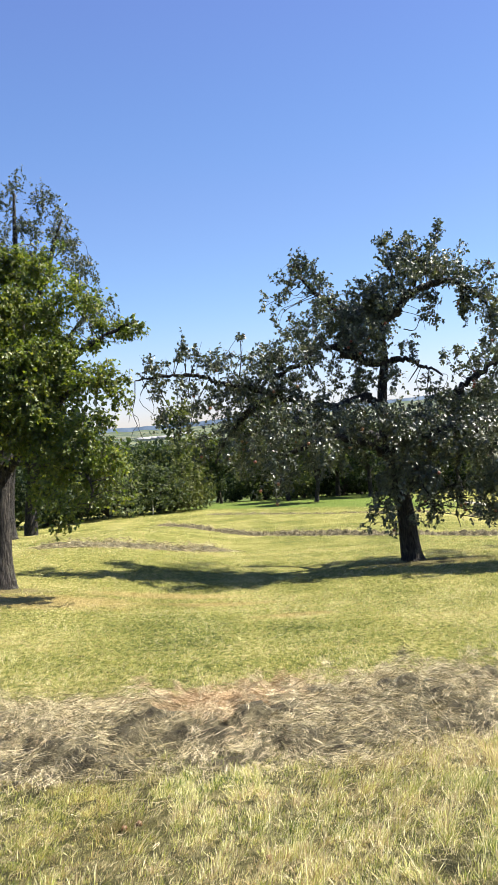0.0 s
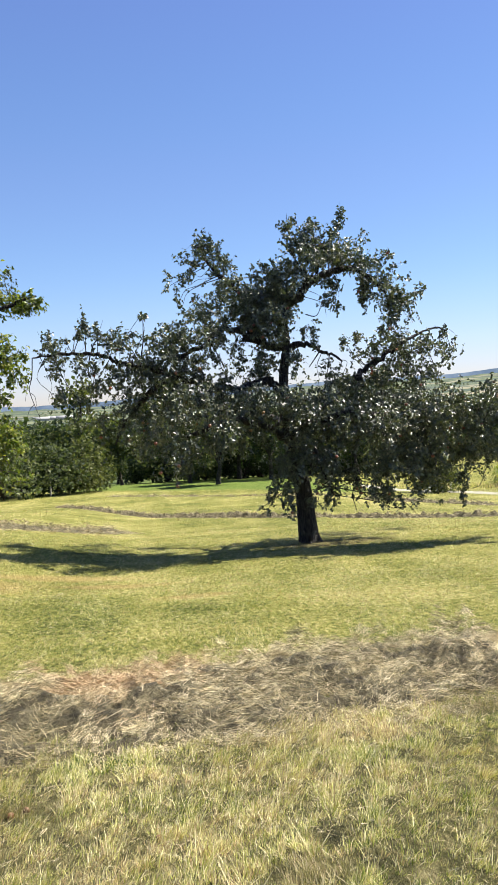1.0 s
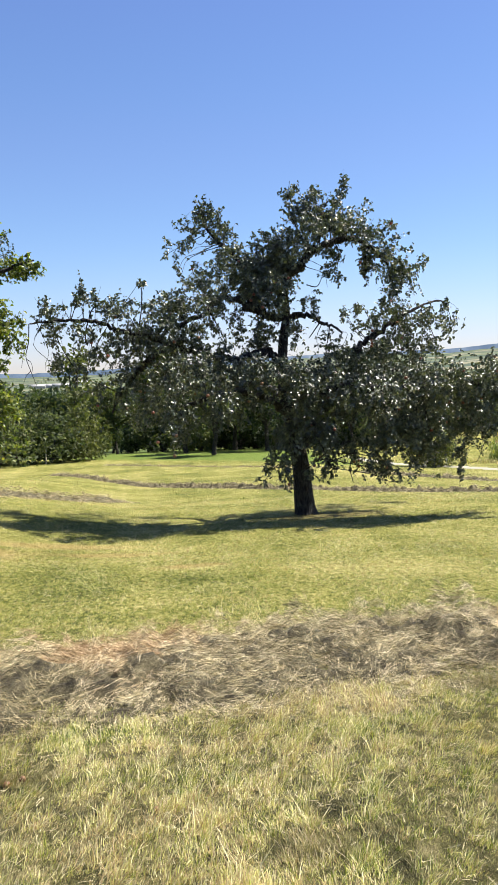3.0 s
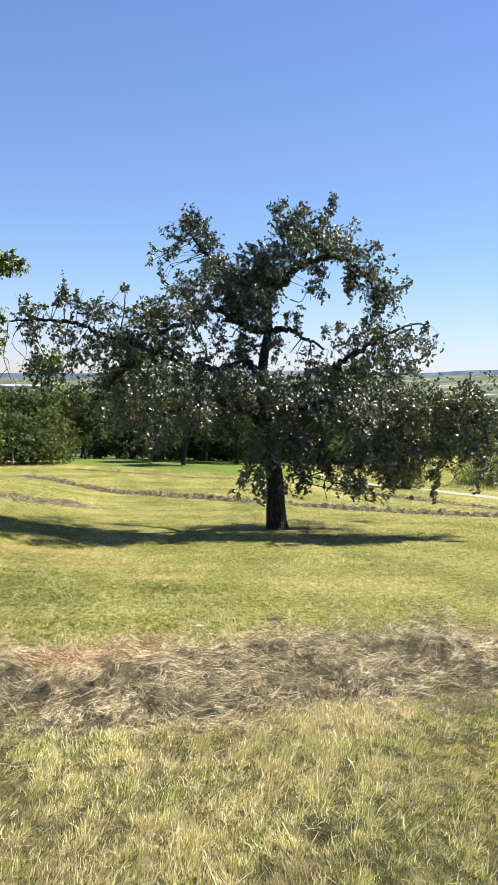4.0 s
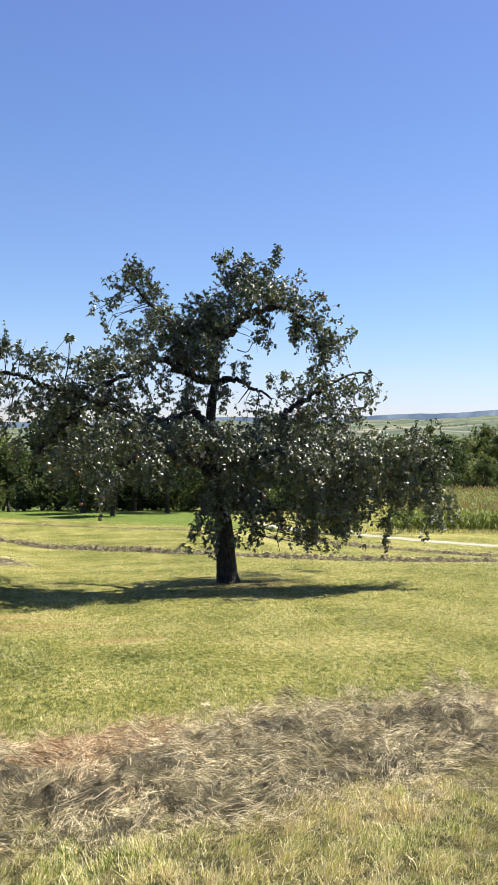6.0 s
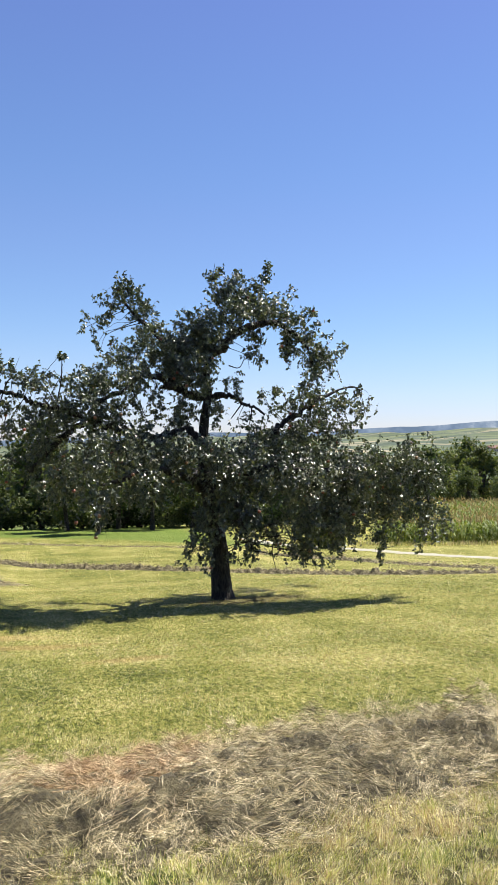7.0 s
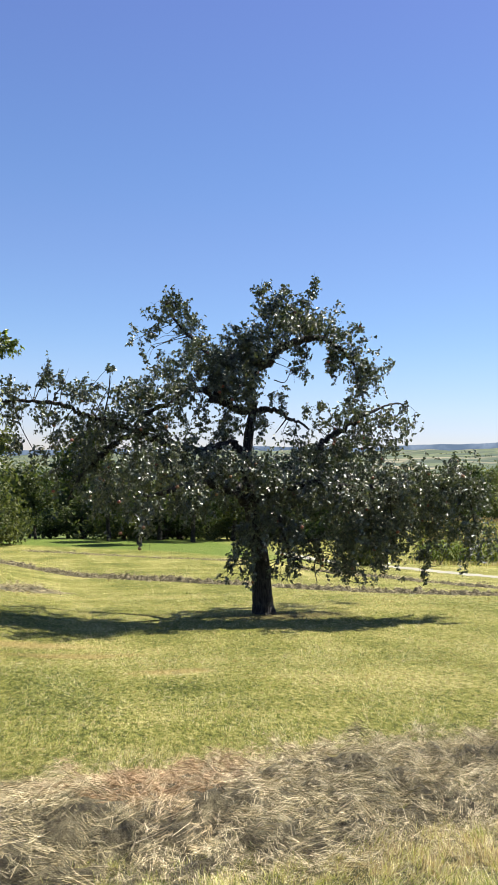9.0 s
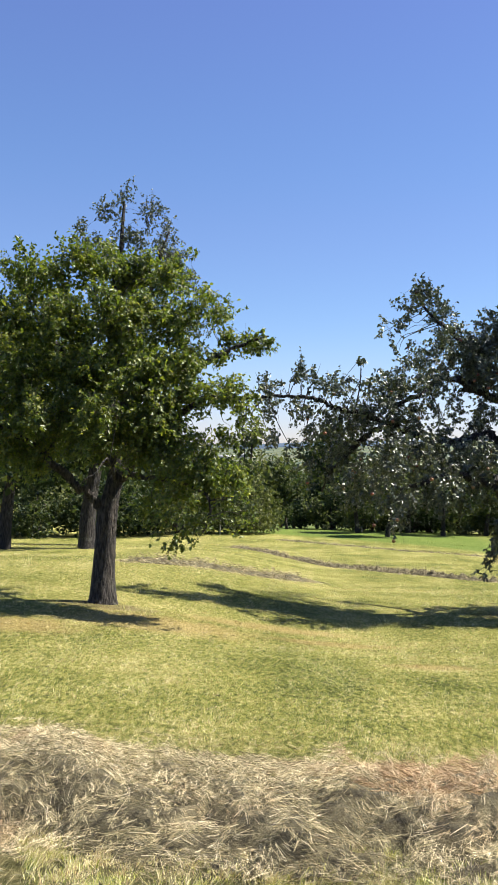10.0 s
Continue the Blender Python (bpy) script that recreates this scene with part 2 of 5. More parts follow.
    woods = between(nt, links, noise_node(nt, links, 0.0035, 4.0, 0.6, (1, 2.2, 1)), 0.5, 0.53)
    fields = mixed(nt, links, maths(nt, links, "MULTIPLY", woods, 0.9), fields, (0.05, 0.07, 0.05))
    col = mixed(nt, links, between(nt, links, y, 120.0, 200.0), col, fields)
    links.new(col, p.inputs["Base Color"])
    p.inputs["Roughness"].default_value = 0.95
    p.inputs["Specular IOR Level"].default_value = 0.1
    bump(nt, links, p, fine, 0.9, 0.08)
    return m


def hay_material():
    m, nt, links = nodes_of("dry_hay")
    p = nt["Principled BSDF"]
    geo = nt.new("ShaderNodeNewGeometry")
    f = maths(nt, links, "MULTIPLY_ADD", noise_node(nt, links, 1.7, 3.0), 0.9, -0.25)
    f = maths(nt, links, "MULTIPLY_ADD", geo.outputs["Random Per Island"], 0.9, maths(nt, links, "SUBTRACT", f, 0.16), clamp=True)
    col = ramp(nt, links, f, [(0.0, (0.055, 0.052, 0.022)), (0.35, (0.225, 0.195, 0.096)), (0.65, (0.54, 0.445, 0.24)), (1.0, (0.88, 0.765, 0.51))])
    rust = between(nt, links, noise_node(nt, links, 1.6, 3.0), 0.55, 0.68)
    away = nt.new("ShaderNodeVectorMath")
    away.operation = "DISTANCE"
    away.inputs[1].default_value = (-0.3, 4.9, -0.2)
    links.new(geo.outputs["Position"], away.inputs[0])
    wobble = maths(nt, links, "MULTIPLY_ADD", noise_node(nt, links, 5.0, 3.0), 0.5, away.outputs["Value"])
    rust = maths(nt, links, "MAXIMUM", maths(nt, links, "MULTIPLY", rust, 0.5), between(nt, links, wobble, 1.0, 0.6))
    col = mixed(nt, links, maths(nt, links, "MULTIPLY", rust, 0.5), col, (0.52, 0.3, 0.15))
    links.new(col, p.inputs["Base Color"])
    p.inputs["Roughness"].default_value = 0.55
    p.inputs["Specular IOR Level"].default_value = 0.3
    return m


def grained(name, stops, scale, rough=0.9, bump_by=0.4, depth=0.02):
    m, nt, links = nodes_of(name)
    p = nt["Principled BSDF"]
    n = noise_node(nt, links, scale, 7.0, 0.7)
    w = noise_node(nt, links, scale / 9, 4.0, 0.6)
    links.new(ramp(nt, links, maths(nt, links, "MULTIPLY_ADD", w, 0.5, maths(nt, links, "MULTIPLY", n, 0.5)), stops), p.inputs["Base Color"])
    p.inputs["Roughness"].default_value = rough
    bump(nt, links, p, n, bump_by, depth)
    return m


GRASS, GROUND, HAY = grass_material(), ground_material(), hay_material()
# Bed darker than the loose straw: shade in the hollows put into its colour.
HAY_BED = grained("matted_hay", [(0.32, (0.026, 0.022, 0.011)), (0.48, (0.09, 0.075, 0.036)), (0.64, (0.22, 0.185, 0.10))], 75, 0.9, 0.9, 0.04)
GRAVEL = grained("pale_gravel", [(0.3, (0.19, 0.18, 0.135)), (0.55, (0.29, 0.275, 0.22)), (0.75, (0.37, 0.35, 0.29))], 9, 0.95)
APPLE_SKIN = grained("apple_skin", [(0.35, (0.22, 0.04, 0.03)), (0.5, (0.24, 0.09, 0.05)), (0.65, (0.22, 0.2, 0.07))], 12, 0.35, 0.05)
WINDFALL = grained("bruised_apple_skin", [(0.35, (0.13, 0.05, 0.02)), (0.5, (0.17, 0.085, 0.03)), (0.65, (0.08, 0.035, 0.018))], 30, 0.45, 0.1)
RENDER_WALL = grained("pale_wall", [(0.3, (0.306, 0.296, 0.271)), (0.7, (0.388, 0.377, 0.357))], 1.5)
ROOF_TILE = grained("red_roof", [(0.3, (0.085, 0.042, 0.034)), (0.7, (0.135, 0.07, 0.055))], 2.5)
ROOF_GREY = grained("grey_roof", [(0.3, (0.220, 0.220, 0.220)), (0.7, (0.319, 0.319, 0.314))], 1.5)
GLASS_DARK = grained("dark_glass", [(0.3, (0.03, 0.035, 0.04)), (0.7, (0.06, 0.065, 0.07))], 3, 0.1, 0.0)
STAKE_WOOD = grained("weathered_wood", [(0.3, (0.38, 0.35, 0.3)), (0.7, (0.58, 0.55, 0.49))], 20)
# Distance haze painted as a blue glow; the hills light themselves.
RIDGE = bpy.data.materials.new("glowing_haze_ridge")
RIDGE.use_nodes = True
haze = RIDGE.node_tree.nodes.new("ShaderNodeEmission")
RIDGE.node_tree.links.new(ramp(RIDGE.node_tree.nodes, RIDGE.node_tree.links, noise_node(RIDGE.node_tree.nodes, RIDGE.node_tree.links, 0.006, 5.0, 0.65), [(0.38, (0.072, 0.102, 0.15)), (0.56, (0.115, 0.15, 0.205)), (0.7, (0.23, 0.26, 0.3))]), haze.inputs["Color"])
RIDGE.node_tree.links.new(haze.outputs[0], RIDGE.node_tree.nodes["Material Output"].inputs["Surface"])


# ---- building helpers ----
rng = np.random.default_rng(7)


def mesh_of(name, co, faces, material, smooth=False):
    """A mesh from arrays; faces is one array of triangles or of quads, or a list of such arrays."""
    groups = [np.asarray(f, dtype=np.int32) for f in (faces if isinstance(faces, list) else [faces]) if len(f)]
    me = bpy.data.meshes.new(name)
    me.vertices.add(len(co))
    me.vertices.foreach_set("co", np.asarray(co, dtype=np.float32).ravel())
    loops = np.concatenate([f.ravel() for f in groups])
    sizes = np.concatenate([np.full(len(f), f.shape[1], dtype=np.int32) for f in groups])
    me.loops.add(len(loops))
    me.loops.foreach_set("vertex_index", loops)
    me.polygons.add(len(sizes))
    me.polygons.foreach_set("loop_start", np.concatenate([[0], np.cumsum(sizes)[:-1]]).astype(np.int32))
    if smooth:
        me.polygons.foreach_set("use_smooth", np.ones(len(sizes), dtype=bool))
    me.materials.append(material)
    me.update(calc_edges=True)
    return me


def part(name, me, parent, label=""):
    ob = new(name, me)
    ob.parent = parent
    return tagged(ob, label)


def thing(name, at, label, category, group="", kind=""):
    ob = new(name)
    ob.location = at
    ob.empty_display_size = 0.3
    return tagged(ob, label, category, group, kind)


def unit(v):
    return v / np.maximum(np.linalg.norm(v, axis=-1, keepdims=True), 1e-9)


def smooth_line(points, steps=4):
    """Catmull-Rom through rows of numbers."""
    p = np.asarray(points, dtype=float)
    q = np.vstack([2 * p[0] - p[1], p, 2 * p[-1] - p[-2]])
    out = []
    for i in range(1, len(q) - 2):
        for t in np.arange(steps) / steps:
            a, b, c, d = q[i - 1:i + 3]
            out.append(0.5 * (2 * b + (c - a) * t + (2 * a - 5 * b + 4 * c - d) * t * t + (3 * b - a - 3 * c + d) * t ** 3))
    out.append(p[-1])
    return np.array(out)


def tube(points, sides=8, knots=0.0, seed=1):
    """Vertices and quads of a round, tapered limb along rows of x, y, z, radius; knots roughens it."""
    p = np.asarray(points, dtype=float)
    n = len(p)
    tang = unit(np.gradient(p[:, :3], axis=0))
    ref = np.where(np.abs(tang[:, 2:3]) > 0.9, np.array([[0.0, 1.0, 0.0]]), np.array([[0.0, 0.0, 1.0]]))
    side = unit(np.cross(tang, ref))
    up = np.cross(side, tang)
    a = np.arange(sides) * 2 * math.pi / sides
    gen = np.random.default_rng(seed)
    lobes = 1 + knots * (0.6 * np.sin(3 * a[None, :] + gen.uniform(0, 6) + np.arange(n)[:, None] * 0.13) + 0.5 * gen.normal(size=(n, sides)) * 0.6)
    ring = (np.cos(a)[None, :, None] * side[:, None, :] + np.sin(a)[None, :, None] * up[:, None, :]) * (np.maximum(p[:, 3], 0.0015)[:, None] * lobes)[:, :, None]
    co = (p[:, None, :3] + ring).reshape(-1, 3)
    i, j = np.meshgrid(np.arange(n - 1), np.arange(sides), indexing="ij")
    k = (j + 1) % sides
    quads = np.stack([i * sides + j, i * sides + k, (i + 1) * sides + k, (i + 1) * sides + j], axis=-1).reshape(-1, 4)
    tip = len(co)
    co = np.vstack([co, p[-1, :3] + tang[-1] * p[-1, 3]])
    caps = np.stack([(n - 1) * sides + np.arange(sides), (n - 1) * sides + (np.arange(sides) + 1) % sides, np.full(sides, tip)], axis=-1)
    return co, quads, caps


def joined(tubes):
    co, quads, caps, base = [], [], [], 0
    for c, q, t in tubes:
        co.append(c)
        quads.append(q + base)
        caps.append(t + base)
        base += len(c)
    return np.vstack(co), [np.vstack(quads), np.vstack(caps)]


def leaf_arrays(at, along, normal, length, width):
    """One small leaf, folded along its midrib, at each place."""
    along, n = unit(along), len(at)
    side = unit(np.cross(along, normal))
    up = np.cross(side, along)
    L, W = length[:, None], width[:, None]
    v = np.stack([at, at + along * L * 0.28 - side * W * 0.9 + up * W * 0.42, at + along * L * 0.66 - side * W * 0.82 + up * W * 0.34, at + along * L - up * L * 0.1,
                  at + along * L * 0.62 + side * W * 0.86 + up * W * 0.34, at + along * L * 0.26 + side * W * 0.88 + up * W * 0.42], axis=1)
    return v.reshape(-1, 3), (np.arange(n)[:, None, None] * 6 + np.array([[0, 3, 2, 1], [0, 5, 4, 3]])).reshape(-1, 4)


def sprays(masses, gen, per_m2=430, leaf=(0.05, 0.085), shoot=(0.16, 0.36), per_shoot=11, deep=1.5, bunch=5):
    """Leafy shoots, in bunches, filling rounded masses. Gives the shoots' ends, and the places and ways of their leaves."""
    starts, ends, lp, ld = [], [], [], []
    for x, y, z, rx, rz, dens, droop in masses:
        ry = deep * max(rx, rz)
        count = max(3, int(per_m2 * dens * math.pi * rx * rz / per_shoot))
        knots = max(3, count // bunch)
        d = unit(gen.normal(size=(knots, 3)))
        r = np.clip(0.6 + 0.24 * gen.normal(size=(knots, 1)), 0.05, 1.02)
        which = gen.integers(0, knots, count)
        d, r = d[which], r[which]
        p = np.array([x, y, z]) + d * r * np.array([rx, ry, rz]) * 0.94 + gen.normal(size=(count, 3)) * min(0.085, 0.3 * min(rx, rz)) * np.array([1, 1, 1 + 0.8 * droop])
        way = unit(d * 0.7 + gen.normal(size=(count, 3)) * 0.5 + np.array([0, 0, 0.45 - 1.7 * droop]))
        ln = gen.uniform(*shoot, count)[:, None] * min(1.0, 0.5 + max(rx, rz) * 1.4)
        starts.append(p - way * ln * 0.5)
        ends.append(p + way * ln * 0.5)
        t = gen.uniform(0.0, 1.0, (count, per_shoot, 1)) ** 0.8
        lp.append((starts[-1][:, None] + (way * ln)[:, None] * t).reshape(-1, 3))
        out = gen.normal(size=(count, per_shoot, 3))
        ld.append((way[:, None] * 0.35 + unit(out) * 0.9 + np.array([0, 0, -0.3])).reshape(-1, 3))
    starts, ends, lp, ld = map(np.vstack, (starts, ends, lp, ld))
    n = len(lp)
    size = gen.uniform(*leaf, n)
    radial = unit(lp * np.array([1, 1, 0]))
    normal = unit(gen.normal(size=(n, 3)) * 0.5 + radial * 0.5 + np.array([0, 0, 0.6]))
    co, tri = leaf_arrays(lp + gen.normal(size=(n, 3)) * 0.008, ld, normal, size, size * gen.uniform(0.27, 0.38, n))
    return starts, ends, co, tri


def branchlets(masses, limbs, gen, per=3):
    """Thin, crooked branches from the nearest limb out into each mass of leaves."""
    spine = np.vstack([smooth_line(l, 5) for l in limbs])
    made = []
    for x, y, z, rx, rz, dens, droop in masses:
        for k in range(per):
            goal = np.array([x, y, z]) + gen.normal(size=3) * np.array([rx, 0.6 * rx, rz]) * 0.45
            far = np.linalg.norm((spine[:, :3] - goal) * np.array([1, 0.8, 1]), axis=1)
            b = spine[np.argmin(far + gen.uniform(0, 0.25, len(spine)))]
            reach = np.linalg.norm(goal - b[:3])
            mid = (b[:3] + goal) / 2 + gen.normal(size=3) * 0.14 * reach + np.array([0, 0, 0.09 * reach * (1 if droop > 0.3 else 0.3)])
            mid2 = mid * 0.4 + goal * 0.6 + gen.normal(size=3) * 0.07 * reach
            end = goal + unit(goal - mid) * 0.25 * rx - np.array([0, 0, 0.3 * rz * droop])
            r0 = min(b[3] * 0.45, 0.004 + 0.0055 * reach)
            line = smooth_line([(*b[:3], r0), (*mid, r0 * 0.75), (*mid2, r0 * 0.55), (*goal, r0 * 0.4), (*end, r0 * 0.2)], 3)
            made.append(tube(line, 5, 0.1, int(gen.integers(1e6))))
    return made


def thin_stalks(starts, ends, gen, radius=0.003):
    """Three-sided shoots, all at once."""
    n = len(starts)
    d = unit(ends - starts)
    a = unit(np.cross(d, gen.normal(size=(n, 3))))
    b = np.cross(d, a)
    ring = [a, -0.5 * a + 0.87 * b, -0.5 * a - 0.87 * b]
    v = np.stack([starts + r * radius for r in ring] + [ends + r * radius * 0.4 for r in ring], axis=1).reshape(-1, 3)
    f = np.array([[0, 1, 4, 3], [1, 2, 5, 4], [2, 0, 3, 5]])
    return v, (np.arange(n)[:, None, None] * 6 + f).reshape(-1, 4)


# ---- the lie of the land ----
LAND_Y = [-4600, -300, -10, 0, 2.5, 7.2, 12, 15, 18.5, 22, 28, 33, 37, 46, 54, 70, 120, 300, 700, 5000]
LAND_Z = [20, 20, 0.95, 0.15, -0.08, -0.58, -1.2, -1.46, -1.88, -2.28, -2.72, -3.02, -3.42, -3.97, -4.5, -6, -13, -24, -24, -24]
RIDGE_AZ = [-180, -60, -20, -9, -5, -2, 5, 12, 15, 22, 25, 28, 31, 35, 45, 80, 180]
RIDGE_EL = [1.0, 0.6, 0.25, -0.02, 0.0, 0.1, 0.35, 0.6, 0.72, 0.7, 0.92, 1.04, 1.16, 1.48, 1.6, 1.2, 1.0]
DIST = [0, 700, 1400, 2000, 2800, 3800, 9000]
RISE = [0, 0, 0.5, 0.74, 0.9, 1.0, 1.0]


def smoothstep(v, lo, hi):
    t = np.clip((v - lo) / (hi - lo), 0, 1)
    return t * t * (3 - 2 * t)


def land(x, y):
    """Height of the ground at plan places (arrays or numbers)."""
    x, y = np.asarray(x, dtype=float), np.asarray(y, dtype=float)
    z = (np.interp(y - 0.7, LAND_Y, LAND_Z) + 2 * np.interp(y, LAND_Y, LAND_Z) + np.interp(y + 0.7, LAND_Y, LAND_Z)) / 4
    z = z + (0.42 + 0.3 * smoothstep(y, 12, 18)) * smoothstep(-x, 0.0, 5.0) * np.clip((y - 4) / 7, 0, 1) * np.clip((36 - y) / 11, 0, 1)
    z = z - 0.04 * np.clip(x - 5, 0, 13) * smoothstep(y, 13, 25) * (1 - 0.6 * smoothstep(y, 36, 60))
    z = z + 0.7 * smoothstep(y, 48, 72) * smoothstep(x, 18, 34) * (1 - smoothstep(y, 82, 115))
    r = np.hypot(x, y)
    az = np.degrees(np.arctan2(x, y))
    el = -2.0 + (np.interp(az, RIDGE_AZ, RIDGE_EL) * 0.72 - 0.1 - 0.27 * (1 - smoothstep(az, 2, 12)) + 2.0) * np.interp(r, DIST, RISE)
    el = el + smoothstep(r, 700, 1600) * (0.06 * np.sin(az * 0.9 + r * 0.004) + 0.04 * np.sin(az * 2.3 - r * 0.003))
    hills = EYE + r * np.tan(np.radians(el))
    k = smoothstep(r, 350, 750)
    return z * (1 - k) + hills * k


def ground_sheet():
    k = math.asinh(4700 / 3.0)
    u = np.linspace(-1, 1, 270)
    ax = 3.0 * np.sinh(k * u)
    X, Y = np.meshgrid(ax, ax + 4.0, indexing="ij")
    Z = land(X, Y)
    n = len(u)
    i, j = np.meshgrid(np.arange(n - 1), np.arange(n - 1), indexing="ij")
    q = np.stack([i * n + j, (i + 1) * n + j, (i + 1) * n + j + 1, i * n + j + 1], axis=-1).reshape(-1, 4)
    ob = new("ground", mesh_of("ground", np.stack([X, Y, Z], axis=-1).reshape(-1, 3), q, GROUND, True))
    tagged(ob, "mown meadow slope falling to a valley of fields", "ground", kind="structure")


ground_sheet()


# ---- grass ----
def patchy(x, y, f, seed):
    """A cheap, smooth, irregular field of values from 0 to 1."""
    g = np.random.default_rng(seed)
    v = np.zeros_like(x)
    for k in range(7):
        a, ph, s = g.uniform(0, 6.283), g.uniform(0, 6.283), f * g.uniform(0.5, 2.2)
        v += np.sin((x * math.cos(a) + y * math.sin(a)) * s + ph + 0.8 * np.sin((x * math.sin(a) - y * math.cos(a)) * s * 0.7 + ph * 2))
    return np.clip(0.5 + v / 8, 0, 1)


def blade_arrays(x, y, height, width, gen, lean=0.5, plain=False):
    n = len(x)
    a = gen.uniform(0, 2 * math.pi, n)
    across = np.stack([np.cos(a), np.sin(a), np.zeros(n)], axis=1)
    b = 0.5 + 3.6 * (patchy(x, y, 3.0, 17) - 0.5) + gen.normal(0, 1.0, n)
    tilt = gen.uniform(0.1, 1, n) * lean
    fall = np.stack([np.cos(b), np.sin(b), np.zeros(n)], axis=1) * (height * tilt)[:, None]
    foot = np.stack([x, y, land(x, y) - 0.012], axis=1)
    h = np.stack([np.zeros(n), np.zeros(n), height], axis=1)
    w = across * width[:, None] * 0.5
    mid = foot + h * 0.55 + fall * 0.3
    top = foot + h * (1 - 0.22 * tilt)[:, None] + fall
    if plain:
        return np.stack([foot - w, foot + w, top], axis=1).reshape(-1, 3), np.zeros((0, 4), dtype=int), np.arange(n)[:, None] * 3 + np.array([[0, 1, 2]])
    v = np.stack([foot - w, foot + w, mid - w * 0.8, mid + w * 0.8, top], axis=1).reshape(-1, 3)
    base = np.arange(n)[:, None] * 5
    return v, base + np.array([[0, 1, 3, 2]]), base + np.array([[2, 3, 4]])


def scatter(n, y0, y1, gen, spread=0.57, margin=1.0):
    """Plan places between two distances, thinning outwards, within the width that the meadow is looked at."""
    y = y0 + (y1 - y0) * gen.random(n) ** 0.8
    half = spread * y + margin
    x = gen.uniform(-1, 1, n) * half + 0.15 * y
    return x, y



def meadow_grass():
    """Blades in small tufts, leaning out from each tuft's middle, denser and longer in patches."""
    gen = np.random.default_rng(11)
    vs, qs, ts, base = [], [], [], 0
    for n, per, y0, y1, hgt, wid, margin, spread in ((34000, 14, 1.75, 4.5, (0.016, 0.05), (0.002, 0.0046), 0.6, 0.013), (70000, 8, 4.2, 10.0, (0.011, 0.033), (0.0028, 0.0056), 1.0, 0.022),
                                                    (58000, 6, 9.5, 21.0, (0.012, 0.036), (0.006, 0.012), 1.2, 0.045), (13000, 6, 20.0, 46.0, (0.015, 0.04), (0.016, 0.036), 1.0, 0.1)):
        x, y = scatter(n, y0, y1, gen, margin=margin)
        p = 0.18 * patchy(x, y, 2.6, 3) + 0.37 * patchy(x, y, 15.0, 4) + 0.45 * patchy(x, y, 50.0 if y0 < 9 else 22.0, 5)
        keep = gen.random(n) < np.clip(-0.1 + 2.2 * p, 0.62, 1)
        x, y, p = x[keep], y[keep], p[keep]
        tall = gen.uniform(0.35, 1.35, len(x)) * np.clip(2.9 * p - 0.55, 0.22, 2.0) * np.where(gen.random(len(x)) < 0.05, 1.6, 1.0)
        x, y, tall = np.repeat(x, per), np.repeat(y, per), np.repeat(tall, per)
        ox, oy = gen.normal(0, spread, len(x)), gen.normal(0, spread, len(x))
        bent = np.arange(len(x)) % per < (3 if y0 < 4 else 0)
        for pick, plain in ((bent, False), (~bent, True)):
            if not pick.any():
                continue
            k = int(pick.sum())
            v, q, t = blade_arrays((x + ox)[pick], (y + oy)[pick], gen.uniform(*hgt, k) * tall[pick], gen.uniform(*wid, k), gen, 1.25, plain)
            vs.append(v)
            qs.append(q + base)
            ts.append(t + base)
            base += len(v)
    ob = new("meadow_grass", mesh_of("meadow_grass", np.vstack(vs), [np.vstack(qs), np.vstack(ts)], GRASS))
    tagged(ob, "short mown grass, green with straw-yellow patches", "grass", kind="stuff")


def grass_clippings():
    """Dry mown stalks left lying on the turf."""
    gen = np.random.default_rng(12)
    vs, fs, base = [], [], 0
    for n, y0, y1, ln, wid in ((22000, 1.7, 5.0, (0.015, 0.07), (0.0007, 0.0014)), (16000, 4.6, 11.0, (0.018, 0.05), (0.0012, 0.0022))):
        x, y = scatter(n, y0, y1, gen)
        keep = gen.random(n) < 0.15 + 1.1 * patchy(x, y, 1.6, 9) ** 1.5
        x, y = x[keep], y[keep]
        a = gen.uniform(0, 6.283, len(x))
        along = np.stack([np.cos(a), np.sin(a), gen.normal(0, 0.15, len(x))], axis=1)
        v, f = straw_arrays(np.stack([x, y, land(x, y) + gen.uniform(0.008, 0.035, len(x))], axis=1), along, gen.uniform(*ln, len(x)), gen.uniform(*wid, len(x)), gen, 0.12)
        vs.append(v)
        fs.append(f + base)
        base += len(v)
    ob = new("grass_clippings", mesh_of("grass_clippings", np.vstack(vs), np.vstack(fs), HAY))
    tagged(ob, "dry straw-coloured clippings strewn over the mown turf", "hay", kind="stuff")


meadow_grass()


# ---- hay raked into rows ----
def straw_arrays(at, along, length, width, gen, bend=0.25, plain=False):
    """Bent, narrow stalks of two pieces; plain ones of one."""
    n = len(at)
    along = unit(along)
    side = unit(np.cross(along, gen.normal(size=(n, 3))))
    sag = unit(gen.normal(size=(n, 3))) * (length * bend * gen.uniform(0, 1, n))[:, None]
    w = side * (width * 0.5)[:, None]
    v = []
    for s, k in ((0, 0.0), (0.5, 1.0), (1, 0.0)):
        c = at + along * (length * (s - 0.5))[:, None] + sag * k
        v += [c - w, c + w]
    if plain:
        v = v[:2] + v[4:]
        return np.stack(v, axis=1).reshape(-1, 3), np.arange(n)[:, None] * 4 + np.array([[0, 1, 3, 2]])
    f = np.array([[0, 1, 3, 2], [2, 3, 5, 4]])
    return np.stack(v, axis=1).reshape(-1, 3), (np.arange(n)[:, None, None] * 6 + f).reshape(-1, 4)


grass_clippings()


